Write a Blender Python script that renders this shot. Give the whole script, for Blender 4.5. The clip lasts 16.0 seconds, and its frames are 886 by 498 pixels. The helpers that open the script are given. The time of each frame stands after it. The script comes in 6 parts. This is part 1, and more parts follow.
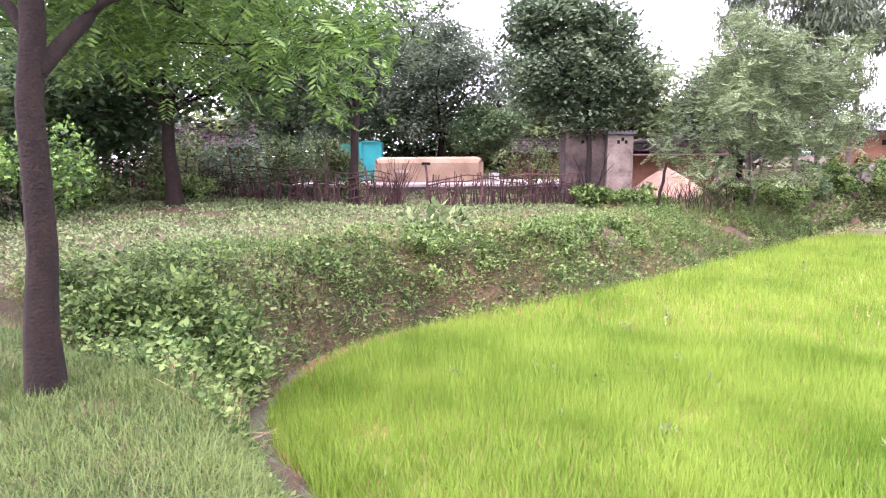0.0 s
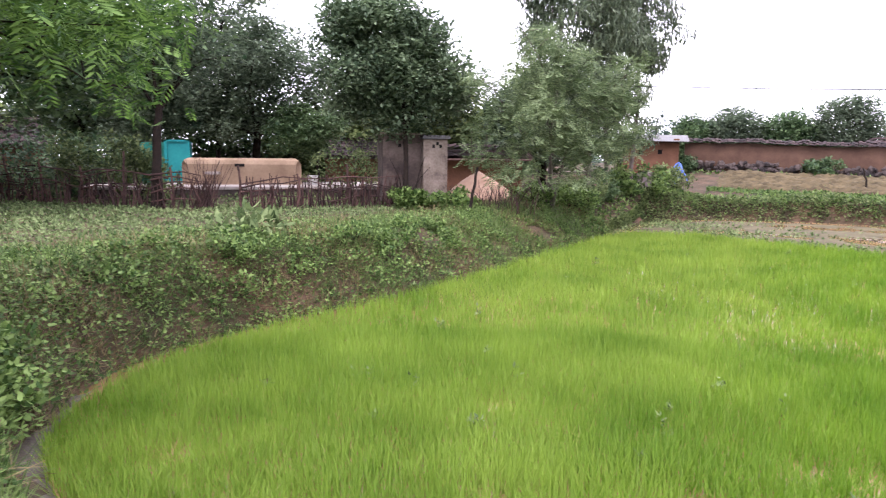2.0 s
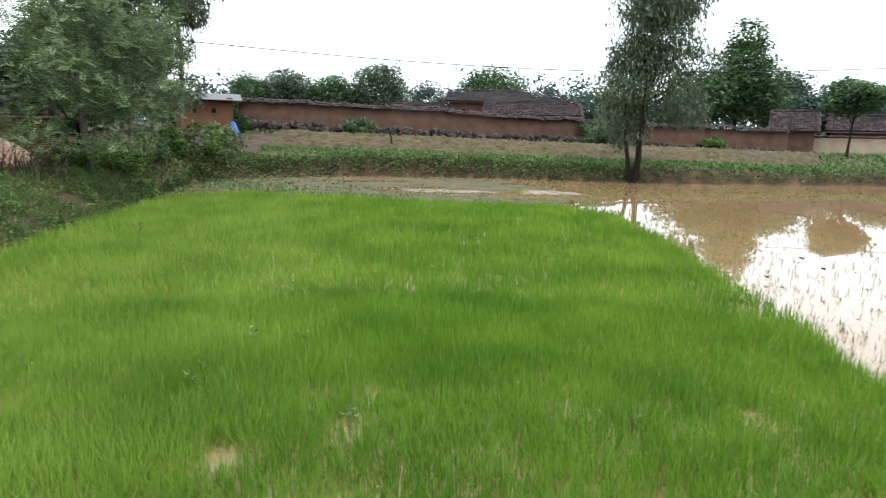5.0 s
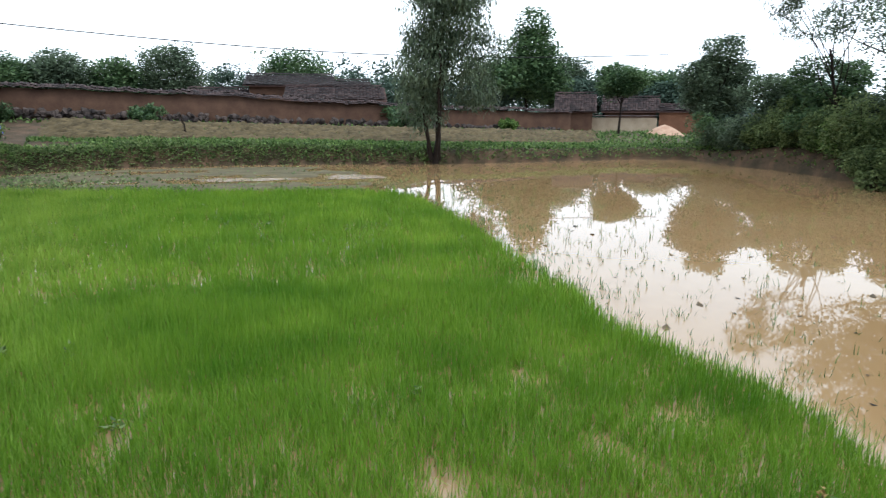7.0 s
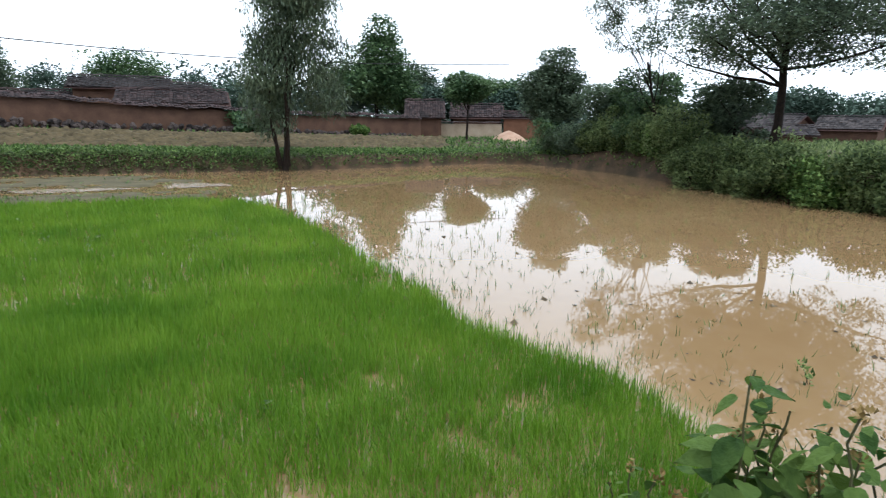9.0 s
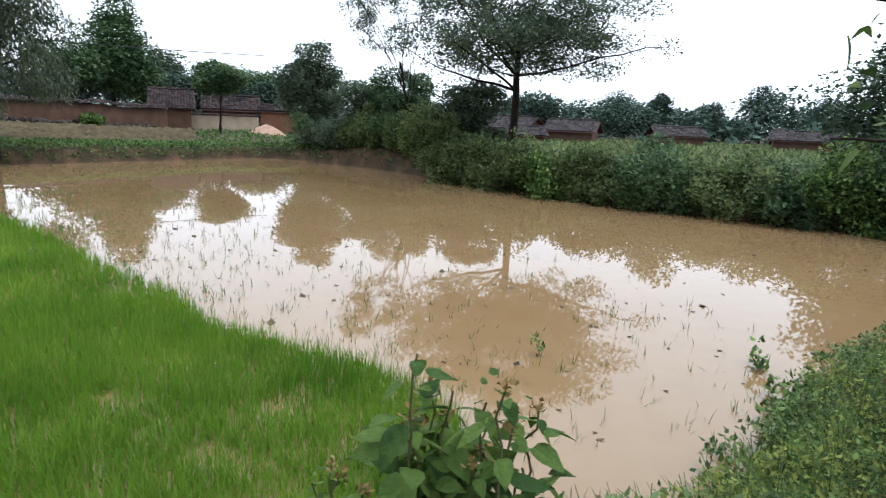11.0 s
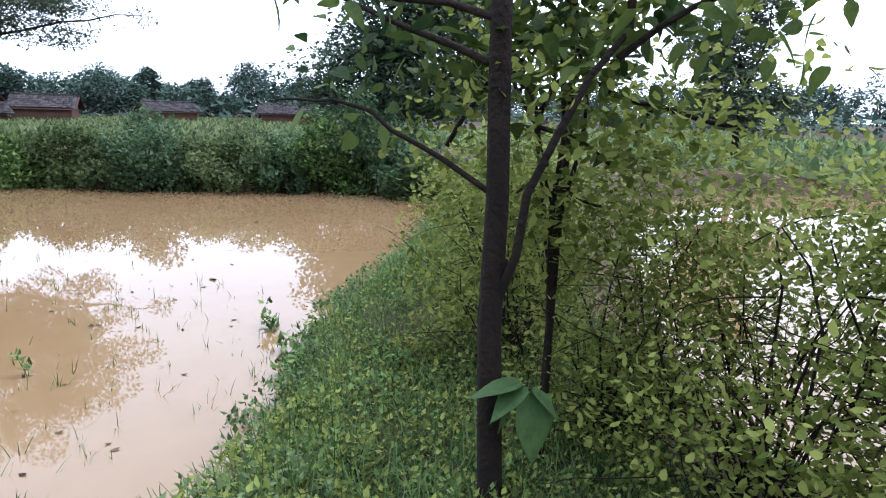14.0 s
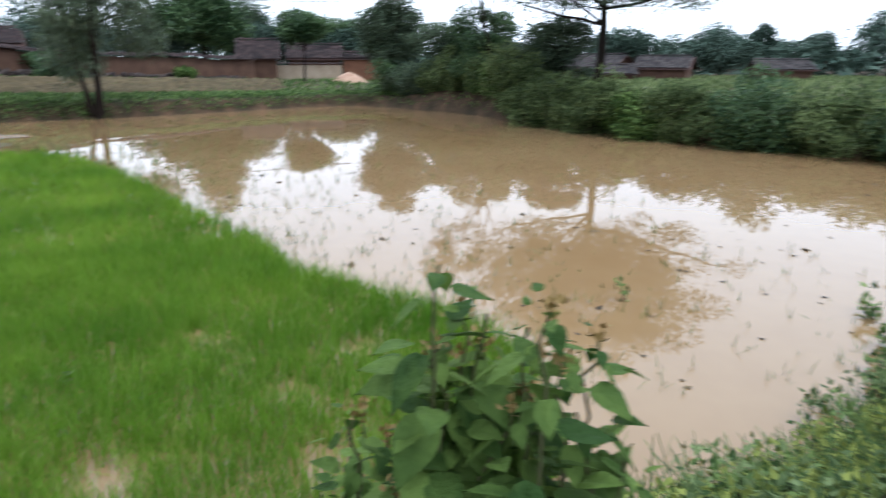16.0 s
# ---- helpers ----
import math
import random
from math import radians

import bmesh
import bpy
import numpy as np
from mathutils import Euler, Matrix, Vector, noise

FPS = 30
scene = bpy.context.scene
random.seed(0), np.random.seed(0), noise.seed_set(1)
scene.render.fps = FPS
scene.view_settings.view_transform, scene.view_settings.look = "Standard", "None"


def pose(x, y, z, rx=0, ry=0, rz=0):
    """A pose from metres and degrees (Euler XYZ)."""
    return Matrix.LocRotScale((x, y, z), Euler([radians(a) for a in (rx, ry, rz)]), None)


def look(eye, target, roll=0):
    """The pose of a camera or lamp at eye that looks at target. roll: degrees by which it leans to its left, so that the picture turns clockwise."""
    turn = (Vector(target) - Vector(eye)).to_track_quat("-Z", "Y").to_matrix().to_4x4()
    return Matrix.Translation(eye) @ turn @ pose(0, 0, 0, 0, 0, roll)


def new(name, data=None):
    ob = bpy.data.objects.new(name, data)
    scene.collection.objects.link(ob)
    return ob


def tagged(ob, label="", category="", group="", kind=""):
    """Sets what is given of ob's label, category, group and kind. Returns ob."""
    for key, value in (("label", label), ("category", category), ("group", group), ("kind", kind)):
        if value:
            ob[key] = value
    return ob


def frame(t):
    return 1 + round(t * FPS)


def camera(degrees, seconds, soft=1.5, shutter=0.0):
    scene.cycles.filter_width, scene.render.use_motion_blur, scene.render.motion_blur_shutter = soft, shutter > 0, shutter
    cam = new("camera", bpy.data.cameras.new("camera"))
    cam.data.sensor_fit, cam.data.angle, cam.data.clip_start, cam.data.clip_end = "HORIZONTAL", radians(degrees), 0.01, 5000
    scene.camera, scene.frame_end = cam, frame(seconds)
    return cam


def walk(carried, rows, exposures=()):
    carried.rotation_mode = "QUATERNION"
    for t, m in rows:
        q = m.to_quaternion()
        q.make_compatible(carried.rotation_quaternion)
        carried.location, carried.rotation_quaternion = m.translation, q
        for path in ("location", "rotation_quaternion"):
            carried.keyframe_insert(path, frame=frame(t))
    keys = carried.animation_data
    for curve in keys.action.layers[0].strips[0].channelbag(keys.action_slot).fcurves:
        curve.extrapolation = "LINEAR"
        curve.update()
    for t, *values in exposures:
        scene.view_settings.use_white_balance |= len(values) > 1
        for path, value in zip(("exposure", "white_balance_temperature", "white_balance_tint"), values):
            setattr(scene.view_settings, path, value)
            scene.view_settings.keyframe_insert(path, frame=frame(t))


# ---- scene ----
cam = camera(69.0, 16.0, soft=1.1, shutter=0.3)
PATH = [
    (0, (0.334, -0.067, 2.36), (0.211, 1.909, 2.072), -0.4),
    (0.5, (0.38, -0.043, 2.343), (0.354, 1.936, 2.052), -0.2),
    (1, (0.43, -0.013, 2.333), (0.595, 1.96, 2.052), -0.4),
    (1.5, (0.467, 0.006, 2.321), (0.775, 1.963, 2.043), 0.2),
    (2, (0.473, -0.007, 2.322), (0.888, 1.93, 2.046), 0.5),
    (2.5, (0.516, -0.018, 2.324), (1.103, 1.87, 2.018), 1.1),
    (3, (0.582, -0.037, 2.334), (1.285, 1.811, 2.038), 0.6),
    (3.5, (0.659, -0.051, 2.306), (1.459, 1.752, 1.979), 0.0),
    (4, (0.686, -0.108, 2.316), (1.683, 1.589, 1.962), 0.9),
    (4.2, (0.73, -0.099, 2.306), (1.886, 1.494, 1.952), 1.5),
    (6.3, (1.082, -0.586, 2.284), (2.735, 0.457, 1.857), -0.3),
    (6.5, (1.093, -0.583, 2.281), (2.784, 0.397, 1.855), -0.2),
    (7, (1.086, -0.578, 2.298), (2.863, 0.238, 1.878), 0.2),
    (7.5, (1.1, -0.595, 2.293), (2.925, 0.117, 1.888), -0.2),
    (8, (1.125, -0.608, 2.277), (2.981, 0.004, 1.85), -0.1),
    (8.5, (1.141, -0.621, 2.274), (3.025, -0.089, 1.862), -0.2),
    (9, (1.143, -0.628, 2.272), (3.061, -0.229, 1.873), 0.5),
    (9.5, (1.144, -0.646, 2.269), (3.084, -0.388, 1.858), 1.0),
    (10, (1.173, -0.688, 2.265), (3.13, -0.634, 1.854), 1.0),
    (10.2, (1.173, -0.695, 2.266), (3.131, -0.731, 1.862), 1.0),
    (12.3, (1.275, -0.857, 2.232), (3.141, -1.461, 1.838), 1.2),
    (12.5, (1.225, -0.874, 2.244), (3.076, -1.525, 1.855), -0.1),
    (13, (1.279, -0.908, 2.227), (2.997, -1.862, 1.857), 0.4),
    (13.5, (1.298, -0.94, 2.215), (2.755, -2.256, 1.831), 1.7),
    (14, (1.289, -0.963, 2.213), (2.513, -2.488, 1.797), 1.7),
    (14.5, (1.294, -0.933, 2.231), (2.651, -2.333, 1.788), -0.0),
    (15, (1.303, -0.927, 2.221), (2.869, -2.084, 1.761), -0.4),
    (15.5, (1.286, -0.874, 2.207), (3.1, -1.559, 1.715), -0.8),
    (16, (1.34, -0.808, 2.173), (3.259, -0.866, 1.612), 0.2),
]
walk(cam, [(t, look(eye, target, roll)) for t, eye, target, roll in PATH],
     [(0.0, 1.87, 6250, 42), (1.0, 1.55, 6250, 37), (2.5, 0.8, 6350, 23), (4.0, 0.5, 6300, 10), (6.5, 0.08, 6050, 4), (10.0, -0.1, 5950, 6), (12.5, -0.25, 5950, 10), (13.0, -0.4, 5950, 11), (13.5, -0.1, 5800, 11), (14.0, 0.3, 5500, 14), (15.0, 0.3, 5450, 14), (16.0, 0.0, 5750, 7)])

# ---------------------------------------------------------------- sky and light
world = bpy.data.worlds.new("overcast_sky")
scene.world = world
world.use_nodes = True
wn, wl = world.node_tree.nodes, world.node_tree.links
wn.clear()
sky = wn.new("ShaderNodeTexSky")
sky.sky_type, sky.sun_disc = "NISHITA", False
sky.sun_elevation, sky.sun_rotation = radians(55), radians(200)
sky.air_density, sky.dust_density = 1.0, 4.0
haze = wn.new("ShaderNodeMix")
haze.data_type = "RGBA"
haze.inputs[0].default_value = 0.96
haze.inputs[7].default_value = (11.5, 11.85, 12.75, 1)
back = wn.new("ShaderNodeBackground")
back.inputs[1].default_value = 0.165
wout = wn.new("ShaderNodeOutputWorld")
wl.new(sky.outputs[0], haze.inputs[6])
wl.new(haze.outputs[2], back.inputs[0])
wl.new(back.outputs[0], wout.inputs[0])
sun = new("sun", bpy.data.lights.new("sun", "SUN"))
sun.data.energy, sun.data.angle, sun.data.color = 1.5, radians(30), (1.0, 0.97, 0.92)
sun.matrix_world = look((0, 0, 30), (4.0, 9.0, 8.0))


# ---------------------------------------------------------------- materials
def mat(name, dark, light, scale=4.0, rough=0.85, bump=0.3, grain=60.0, island=0.0, shine=0.3, thin=0.0, metal=0.0, third=None, detail=6.0, piece=0.0):
    """A two-scale procedural surface. island / piece: how far the colour varies from joined piece to piece / object to object; thin: light passing through leaves."""
    dark, light, third = (tuple(0.66 * c for c in q) if q else None for q in (dark, light, third))
    m = bpy.data.materials.new(name)
    m.use_nodes = True
    n, l = m.node_tree.nodes, m.node_tree.links
    p = n["Principled BSDF"]
    tc = n.new("ShaderNodeTexCoord")
    big, fine = n.new("ShaderNodeTexNoise"), n.new("ShaderNodeTexNoise")
    big.inputs["Scale"].default_value, big.inputs["Detail"].default_value = scale, detail
    fine.inputs["Scale"].default_value, fine.inputs["Detail"].default_value = grain, 4.0
    geo = n.new("ShaderNodeNewGeometry")
    l.new(geo.outputs["Position"], big.inputs["Vector"])
    l.new(geo.outputs["Position"], fine.inputs["Vector"])
    mix = n.new("ShaderNodeMath")
    mix.operation = "MULTIPLY_ADD"
    l.new(fine.outputs[0], mix.inputs[0])
    mix.inputs[1].default_value = 0.35
    l.new(big.outputs[0], mix.inputs[2])
    value = mix.outputs[0]
    if island or piece:
        add = n.new("ShaderNodeMath")
        add.operation = "MULTIPLY_ADD"
        if island:
            l.new(geo.outputs["Random Per Island"], add.inputs[0])
        else:
            l.new(n.new("ShaderNodeObjectInfo").outputs["Random"], add.inputs[0])
        add.inputs[1].default_value = island or piece
        l.new(value, add.inputs[2])
        sub = n.new("ShaderNodeMath")
        sub.operation = "SUBTRACT"
        l.new(add.outputs[0], sub.inputs[0])
        sub.inputs[1].default_value = (island or piece) * 0.5
        value = sub.outputs[0]
    ramp = n.new("ShaderNodeValToRGB")
    ramp.color_ramp.elements[0].position, ramp.color_ramp.elements[1].position = 0.4, 0.95
    ramp.color_ramp.elements[0].color, ramp.color_ramp.elements[1].color = (*dark, 1), (*light, 1)
    if third:
        e = ramp.color_ramp.elements.new(0.66)
        e.color = (*third, 1)
    l.new(value, ramp.inputs[0])
    l.new(ramp.outputs[0], p.inputs["Base Color"])
    p.inputs["Roughness"].default_value, p.inputs["Metallic"].default_value = rough, metal
    p.inputs["Specular IOR Level"].default_value = shine
    if bump:
        b = n.new("ShaderNodeBump")
        b.inputs["Strength"].default_value, b.inputs["Distance"].default_value = bump, 0.02
        l.new(fine.outputs[0], b.inputs["Height"])
        l.new(b.outputs[0], p.inputs["Normal"])
    if thin:
        t, s = n.new("ShaderNodeBsdfTranslucent"), n.new("ShaderNodeMixShader")
        s.inputs[0].default_value = thin
        l.new(ramp.outputs[0], t.inputs[0])
        l.new(p.outputs[0], s.inputs[1])
        l.new(t.outputs[0], s.inputs[2])
        l.new(s.outputs[0], n["Material Output"].inputs[0])
    return m


def leafy(name, dark, light, scale=0.6, thin=0.3, rough=0.55, shine=0.35, island=0.7):
    return mat(name, dark, light, scale, rough, 0.0, 25.0, island, shine, thin)


SOIL = mat("weedy_soil", (0.025, 0.025, 0.011), (0.20, 0.115, 0.07), 1.3, 0.95, 0.8, 18.0, third=(0.085, 0.058, 0.032))
PLOUGH = mat("ploughed_earth", (0.05, 0.039, 0.02), (0.205, 0.158, 0.082), 2.2, 0.95, 0.9, 9.0)
RICE = leafy("rice_blade", (0.093, 0.245, 0.012), (0.305, 0.50, 0.046), 0.75, 0.42, 0.55, 0.25, 0.22)
PALERICE = leafy("yellow_rice_blade", (0.132, 0.277, 0.02), (0.375, 0.555, 0.08), 0.75, 0.42, 0.55, 0.25, 0.22)
GRASS = leafy("grass_blade", (0.05, 0.115, 0.024), (0.21, 0.32, 0.095), 0.9, 0.32, 0.6, 0.25, 0.8)
DRYGRASS = leafy("dry_grass", (0.14, 0.11, 0.045), (0.36, 0.27, 0.13), 0.8, 0.2)
PALEWEED = leafy("pale_weed_leaf", (0.085, 0.14, 0.05), (0.29, 0.385, 0.16), 0.8, 0.28, 0.75, 0.15, 0.7)
HERB = leafy("herb_leaf", (0.125, 0.172, 0.034), (0.42, 0.48, 0.115), 0.8, 0.28, 0.75, 0.15, 0.7)
TURF = leafy("turf_blade", (0.058, 0.105, 0.024), (0.235, 0.31, 0.09), 0.9, 0.3, 0.65, 0.2, 0.7)
WEED = leafy("weed_leaf", (0.048, 0.11, 0.022), (0.28, 0.42, 0.12), 1.2, 0.3, 0.65, 0.22, 0.85)
HEDGE = leafy("hedge_leaf", (0.075, 0.12, 0.045), (0.30, 0.38, 0.15), 0.5, 0.48, 0.65, 0.2, 0.8)
NEEM = leafy("neem_leaf", (0.05, 0.13, 0.028), (0.26, 0.46, 0.10), 0.9, 0.42)
MANGO = leafy("dark_tree_leaf", (0.05, 0.085, 0.05), (0.165, 0.235, 0.14), 0.5, 0.4, 0.65, 0.22)
JACK = leafy("jackfruit_leaf", (0.075, 0.13, 0.07), (0.25, 0.35, 0.19), 0.5, 0.38, 0.55, 0.35)
# haze painted into the leaves: a paler, bluer tone than the dark tree leaf
HAZY = leafy("haze_paled_leaf", (0.08, 0.12, 0.078), (0.235, 0.315, 0.195), 0.5, 0.4, 0.7, 0.2)
FEATHER = leafy("feathery_leaf", (0.115, 0.185, 0.075), (0.34, 0.45, 0.215), 0.7, 0.35)
STEMLEAF = mat("pale_stem_leaf", (0.05, 0.12, 0.035), (0.19, 0.31, 0.11), 7.0, 0.6, 0.3, 40.0, 0.0, 0.25, 0.35)
EUCA = leafy("eucalyptus_leaf", (0.068, 0.105, 0.06), (0.205, 0.27, 0.155), 0.5, 0.22)
BROAD = leafy("broad_leaf", (0.045, 0.105, 0.045), (0.19, 0.30, 0.125), 0.5, 0.38)
# distance haze is put into this leaf colour: bluish, pale, low in contrast
FAR = leafy("far_leaf_hazed", (0.06, 0.105, 0.08), (0.145, 0.21, 0.16), 0.12, 0.15, 0.8, 0.1, 0.4)
BUSH = leafy("bush_leaf", (0.13, 0.175, 0.03), (0.44, 0.49, 0.12), 1.5, 0.46, 0.7, 0.15)
BIGLEAF = mat("large_plant_leaf", (0.042, 0.1, 0.018), (0.20, 0.31, 0.066), 9.0, 0.7, 0.4, 90.0, 0.0, 0.2, 0.3, piece=0.6)
NEARLEAF = mat("near_tree_leaf", (0.035, 0.07, 0.02), (0.17, 0.24, 0.06), 6.0, 0.65, 0.2, 60.0, 0.0, 0.2, 0.35, piece=0.7)
BARK = mat("dark_bark", (0.007, 0.0045, 0.003), (0.031, 0.0175, 0.0105), 9.0, 0.9, 0.9, 45.0)
MUDFLAT = mat("wet_silt", (0.065, 0.062, 0.024), (0.17, 0.14, 0.065), 1.4, 0.8, 0.5, 12.0, shine=0.2, third=(0.12, 0.10, 0.045))
GREYMUD = mat("grey_mud", (0.055, 0.042, 0.032), (0.17, 0.135, 0.11), 5.0, 0.6, 0.8, 18.0, shine=0.4)
LITTER = mat("dead_leaf", (0.03, 0.022, 0.012), (0.17, 0.12, 0.06), 3.0, 0.8, 0.0, 20.0, island=0.6)
STICK = mat("dry_stick", (0.034, 0.019, 0.018), (0.14, 0.075, 0.062), 6.0, 0.9, 0.5, 40.0, piece=0.5)
MUD = mat("mud_wall", (0.10, 0.054, 0.037), (0.19, 0.108, 0.072), 1.6, 0.95, 0.5, 12.0)
REDMUD = mat("red_mud_wall", (0.18, 0.085, 0.05), (0.30, 0.15, 0.09), 1.6, 0.95, 0.5, 12.0)
PALEMUD = mat("pale_limed_wall", (0.38, 0.29, 0.20), (0.62, 0.51, 0.38), 1.4, 0.95, 0.4, 12.0)
TANKMUD = mat("tank_plaster", (0.30, 0.20, 0.13), (0.52, 0.37, 0.25), 1.6, 0.9, 0.4, 14.0)
PLASTER = mat("stained_plaster", (0.10, 0.075, 0.062), (0.46, 0.38, 0.315), 2.0, 0.9, 0.4, 16.0, third=(0.30, 0.235, 0.19))
GRIME = mat("grimy_plaster", (0.035, 0.026, 0.023), (0.24, 0.185, 0.155), 2.2, 0.9, 0.4, 16.0, third=(0.115, 0.085, 0.072))
GREYBARK = mat("grey_bark", (0.08, 0.065, 0.055), (0.26, 0.22, 0.19), 5.0, 0.85, 0.5, 30.0)
TILE = mat("clay_roof_tile", (0.022, 0.016, 0.017), (0.094, 0.062, 0.060), 1.2, 0.9, 0.4, 20.0, island=0.6)
# greyer, less red tile tone for the hamlet and the large house
GREYTILE = mat("grey_roof_tile", (0.028, 0.024, 0.026), (0.10, 0.084, 0.082), 1.2, 0.9, 0.4, 20.0, island=0.6)
STONE = mat("dark_rubble", (0.03, 0.025, 0.025), (0.13, 0.10, 0.09), 2.5, 0.9, 0.6, 15.0, island=0.5)
SLAB = mat("pale_slab", (0.40, 0.34, 0.30), (0.66, 0.60, 0.56), 2.0, 0.85, 0.3, 20.0)
SAND = mat("pink_sand", (0.44, 0.26, 0.17), (0.68, 0.46, 0.33), 3.0, 0.95, 0.6, 40.0)
TEAL = mat("teal_sheet", (0.0, 0.26, 0.28), (0.02, 0.46, 0.46), 1.0, 0.5, 0.1, 10.0)
TEALNET = mat("green_net", (0.01, 0.16, 0.12), (0.03, 0.30, 0.22), 3.0, 0.8, 0.3, 60.0)
BLUE = mat("blue_tarpaulin", (0.03, 0.09, 0.40), (0.10, 0.22, 0.68), 3.0, 0.45, 0.6, 8.0)
SHEET = mat("grey_roof_sheet", (0.08, 0.078, 0.08), (0.19, 0.185, 0.18), 1.2, 0.6, 0.2, 20.0)
# near-black for solid blocks that stand in for the shade inside small openings
HOLE = mat("opening_shade", (0.006, 0.005, 0.005), (0.014, 0.012, 0.012), 4.0, 0.95, 0.0)
WHITE = mat("off_white_plastic", (0.55, 0.54, 0.52), (0.78, 0.77, 0.75), 3.0, 0.5, 0.1)
WIRE = mat("black_wire", (0.015, 0.015, 0.015), (0.03, 0.03, 0.03), 3.0, 0.6, 0.0)
STEM = mat("green_stem", (0.05, 0.05, 0.02), (0.15, 0.15, 0.06), 20.0, 0.7, 0.0)
FLOWER = mat("bud_cluster", (0.22, 0.10, 0.03), (0.40, 0.30, 0.10), 20.0, 0.7, 0.0)


def water_material():
    m = mat("muddy_water", (0.335, 0.205, 0.095), (0.41, 0.27, 0.135), 0.25, 0.03, 0.0, 3.0, shine=0.5)
    n, l = m.node_tree.nodes, m.node_tree.links
    p = n["Principled BSDF"]
    p.inputs["IOR"].default_value = 1.52
    p.inputs["Roughness"].default_value = 0.015
    geo, rip, b = n.new("ShaderNodeNewGeometry"), n.new("ShaderNodeTexNoise"), n.new("ShaderNodeBump")
    rip.inputs["Scale"].default_value, rip.inputs["Detail"].default_value = 3.0, 4.0
    b.inputs["Strength"].default_value, b.inputs["Distance"].default_value = 0.05, 0.006
    l.new(geo.outputs["Position"], rip.inputs["Vector"])
    l.new(rip.outputs[0], b.inputs["Height"])
    l.new(b.outputs[0], p.inputs["Normal"])
    return m


WATER = water_material()
RIPPLE = water_material()
for node in RIPPLE.node_tree.nodes:
    if node.type == "BUMP":
        node.inputs["Strength"].default_value, node.inputs["Distance"].default_value = 0.9, 0.03
    if node.type == "TEX_NOISE" and node.inputs["Scale"].default_value == 3.0 and node.inputs["Detail"].default_value == 4.0:
        node.inputs["Scale"].default_value = 7.0

# ---------------------------------------------------------------- plan of the land (metres; water level is z = 0)
POND = [(-0.98, 3.9), (-1.47, 4.65), (-1.78, 5.6), (-1.78, 6.6), (-1.45, 7.4), (-0.1, 8.9), (1.75, 10.4), (3.15, 11.7), (6.15, 14.8), (9.3, 18.2), (10.5, 19.9),
        (13.0, 22.4), (16.3, 23.4), (19.9, 21.6), (22.6, 18.7), (24.8, 15.2), (27.0, 11.2), (30.4, 7.6), (33.6, 4.4), (34.4, 2.0), (32.5, 0.1), (29.4, -2.6), (25.9, -4.4),
        (22.6, -6.0), (19.5, -8.2), (17.4, -10.2), (15.6, -12.0), (14.0, -13.4), (11.8, -13.8), (10.0, -12.4), (8.8, -9.9), (7.0, -7.0), (5.66, -4.6),
        (4.83, -3.67), (4.3, -2.95), (3.95, -2.4), (3.4, -1.1), (2.9, 0.4), (2.2, 1.5), (1.0, 2.2), (-0.4, 2.9)]
POND2 = [(-1.0, -4.2), (1.0, -4.4), (2.4, -5.4), (4.0, -8.2), (6.0, -12.0), (7.5, -17.0), (7.6, -22.0), (4.2, -23.9), (-6.0, -25.0), (-14.0, -14.0), (-8.0, -5.0)]
PADDY = [(-0.82, 4.05), (-1.34, 4.75), (-1.58, 5.35), (-1.68, 5.95), (-1.52, 6.65), (-1.1, 7.55), (-0.07, 8.8), (1.73, 10.3), (3.13, 11.6), (6.17, 14.7), (9.2, 17.8), (10.8, 18.9),
         (12.4, 17.9), (14.0, 14.6), (15.7, 11.5), (16.9, 9.6), (16.9, 8.3), (15.9, 6.8), (13.6, 4.75), (12.3, 3.7), (10.8, 2.6), (9.4, 1.4), (8.0, 0.6), (7.35, -0.3), (6.9, -0.95),
         (6.25, -1.36), (5.7, -1.62), (5.0, -1.52), (4.5, -1.6), (3.5, -1.15), (2.9, 0.4), (2.2, 1.5), (1.0, 2.2), (-0.4, 2.95)]
LEVELS = np.array([(0.5, -0.5, 0.85), (2.0, -1.2, 0.75), (-2.7, 4.0, 0.80), (-6, 2, 0.85), (-2.5, 0, 0.85), (-4, 10, 0.95), (-10, 10, 0.95), (-2, 18, 0.90), (0.2, 10.9, 0.95), (-1.6, 9.7, 0.97), (-2.6, 7.6, 0.95), (-4.8, 6.6, 0.92),
                   (3, 16, 0.86), (4.9, 19.5, 0.88), (-7, 24, 0.95), (-17, 36, 1.3), (8, 20, 1.0), (14, 25, 1.0), (20, 32, 1.75), (0, 25, 1.05), (6, 21, 1.0),
                   (18.6, 25.0, 0.62), (22.8, 21.0, 0.60), (26.2, 16.2, 0.54), (28.6, 12.4, 0.48), (32.2, 8.0, 0.42), (24.6, 24.4, 0.92), (29, 19, 0.78), (34, 12, 0.55),
                   (23.2, 33.1, 1.92), (29.4, 27.8, 1.62), (36, 22, 1.25), (48.8, 11.2, 0.72), (42, 17, 0.95), (51, 10.6, 0.68), (47, 7.3, 0.38), (54, 4.5, 0.6),
                   (36, 2, 0.5), (31, -5, 0.95), (25, -8, 0.95), (18, -12, 0.95), (11, -15.5, 0.85), (58, -18, 0.55), (3.4, -4.0, 0.5), (5.2, -7.0, 0.5),
                   (7.0, -11, 0.5), (8, -15, 0.6), (-3, -3, 0.8), (2, -28, 0.4), (-8, -29, 0.4), (13, -26, 0.5), (15, -15, 0.9), (0, -60, 0.5), (90, 60, 1.0), (90, -50, 0.5),
                   (-60, 40, 1.5), (-60, -40, 0.8), (30, 90, 2.0), (200, 0, 0.8)])


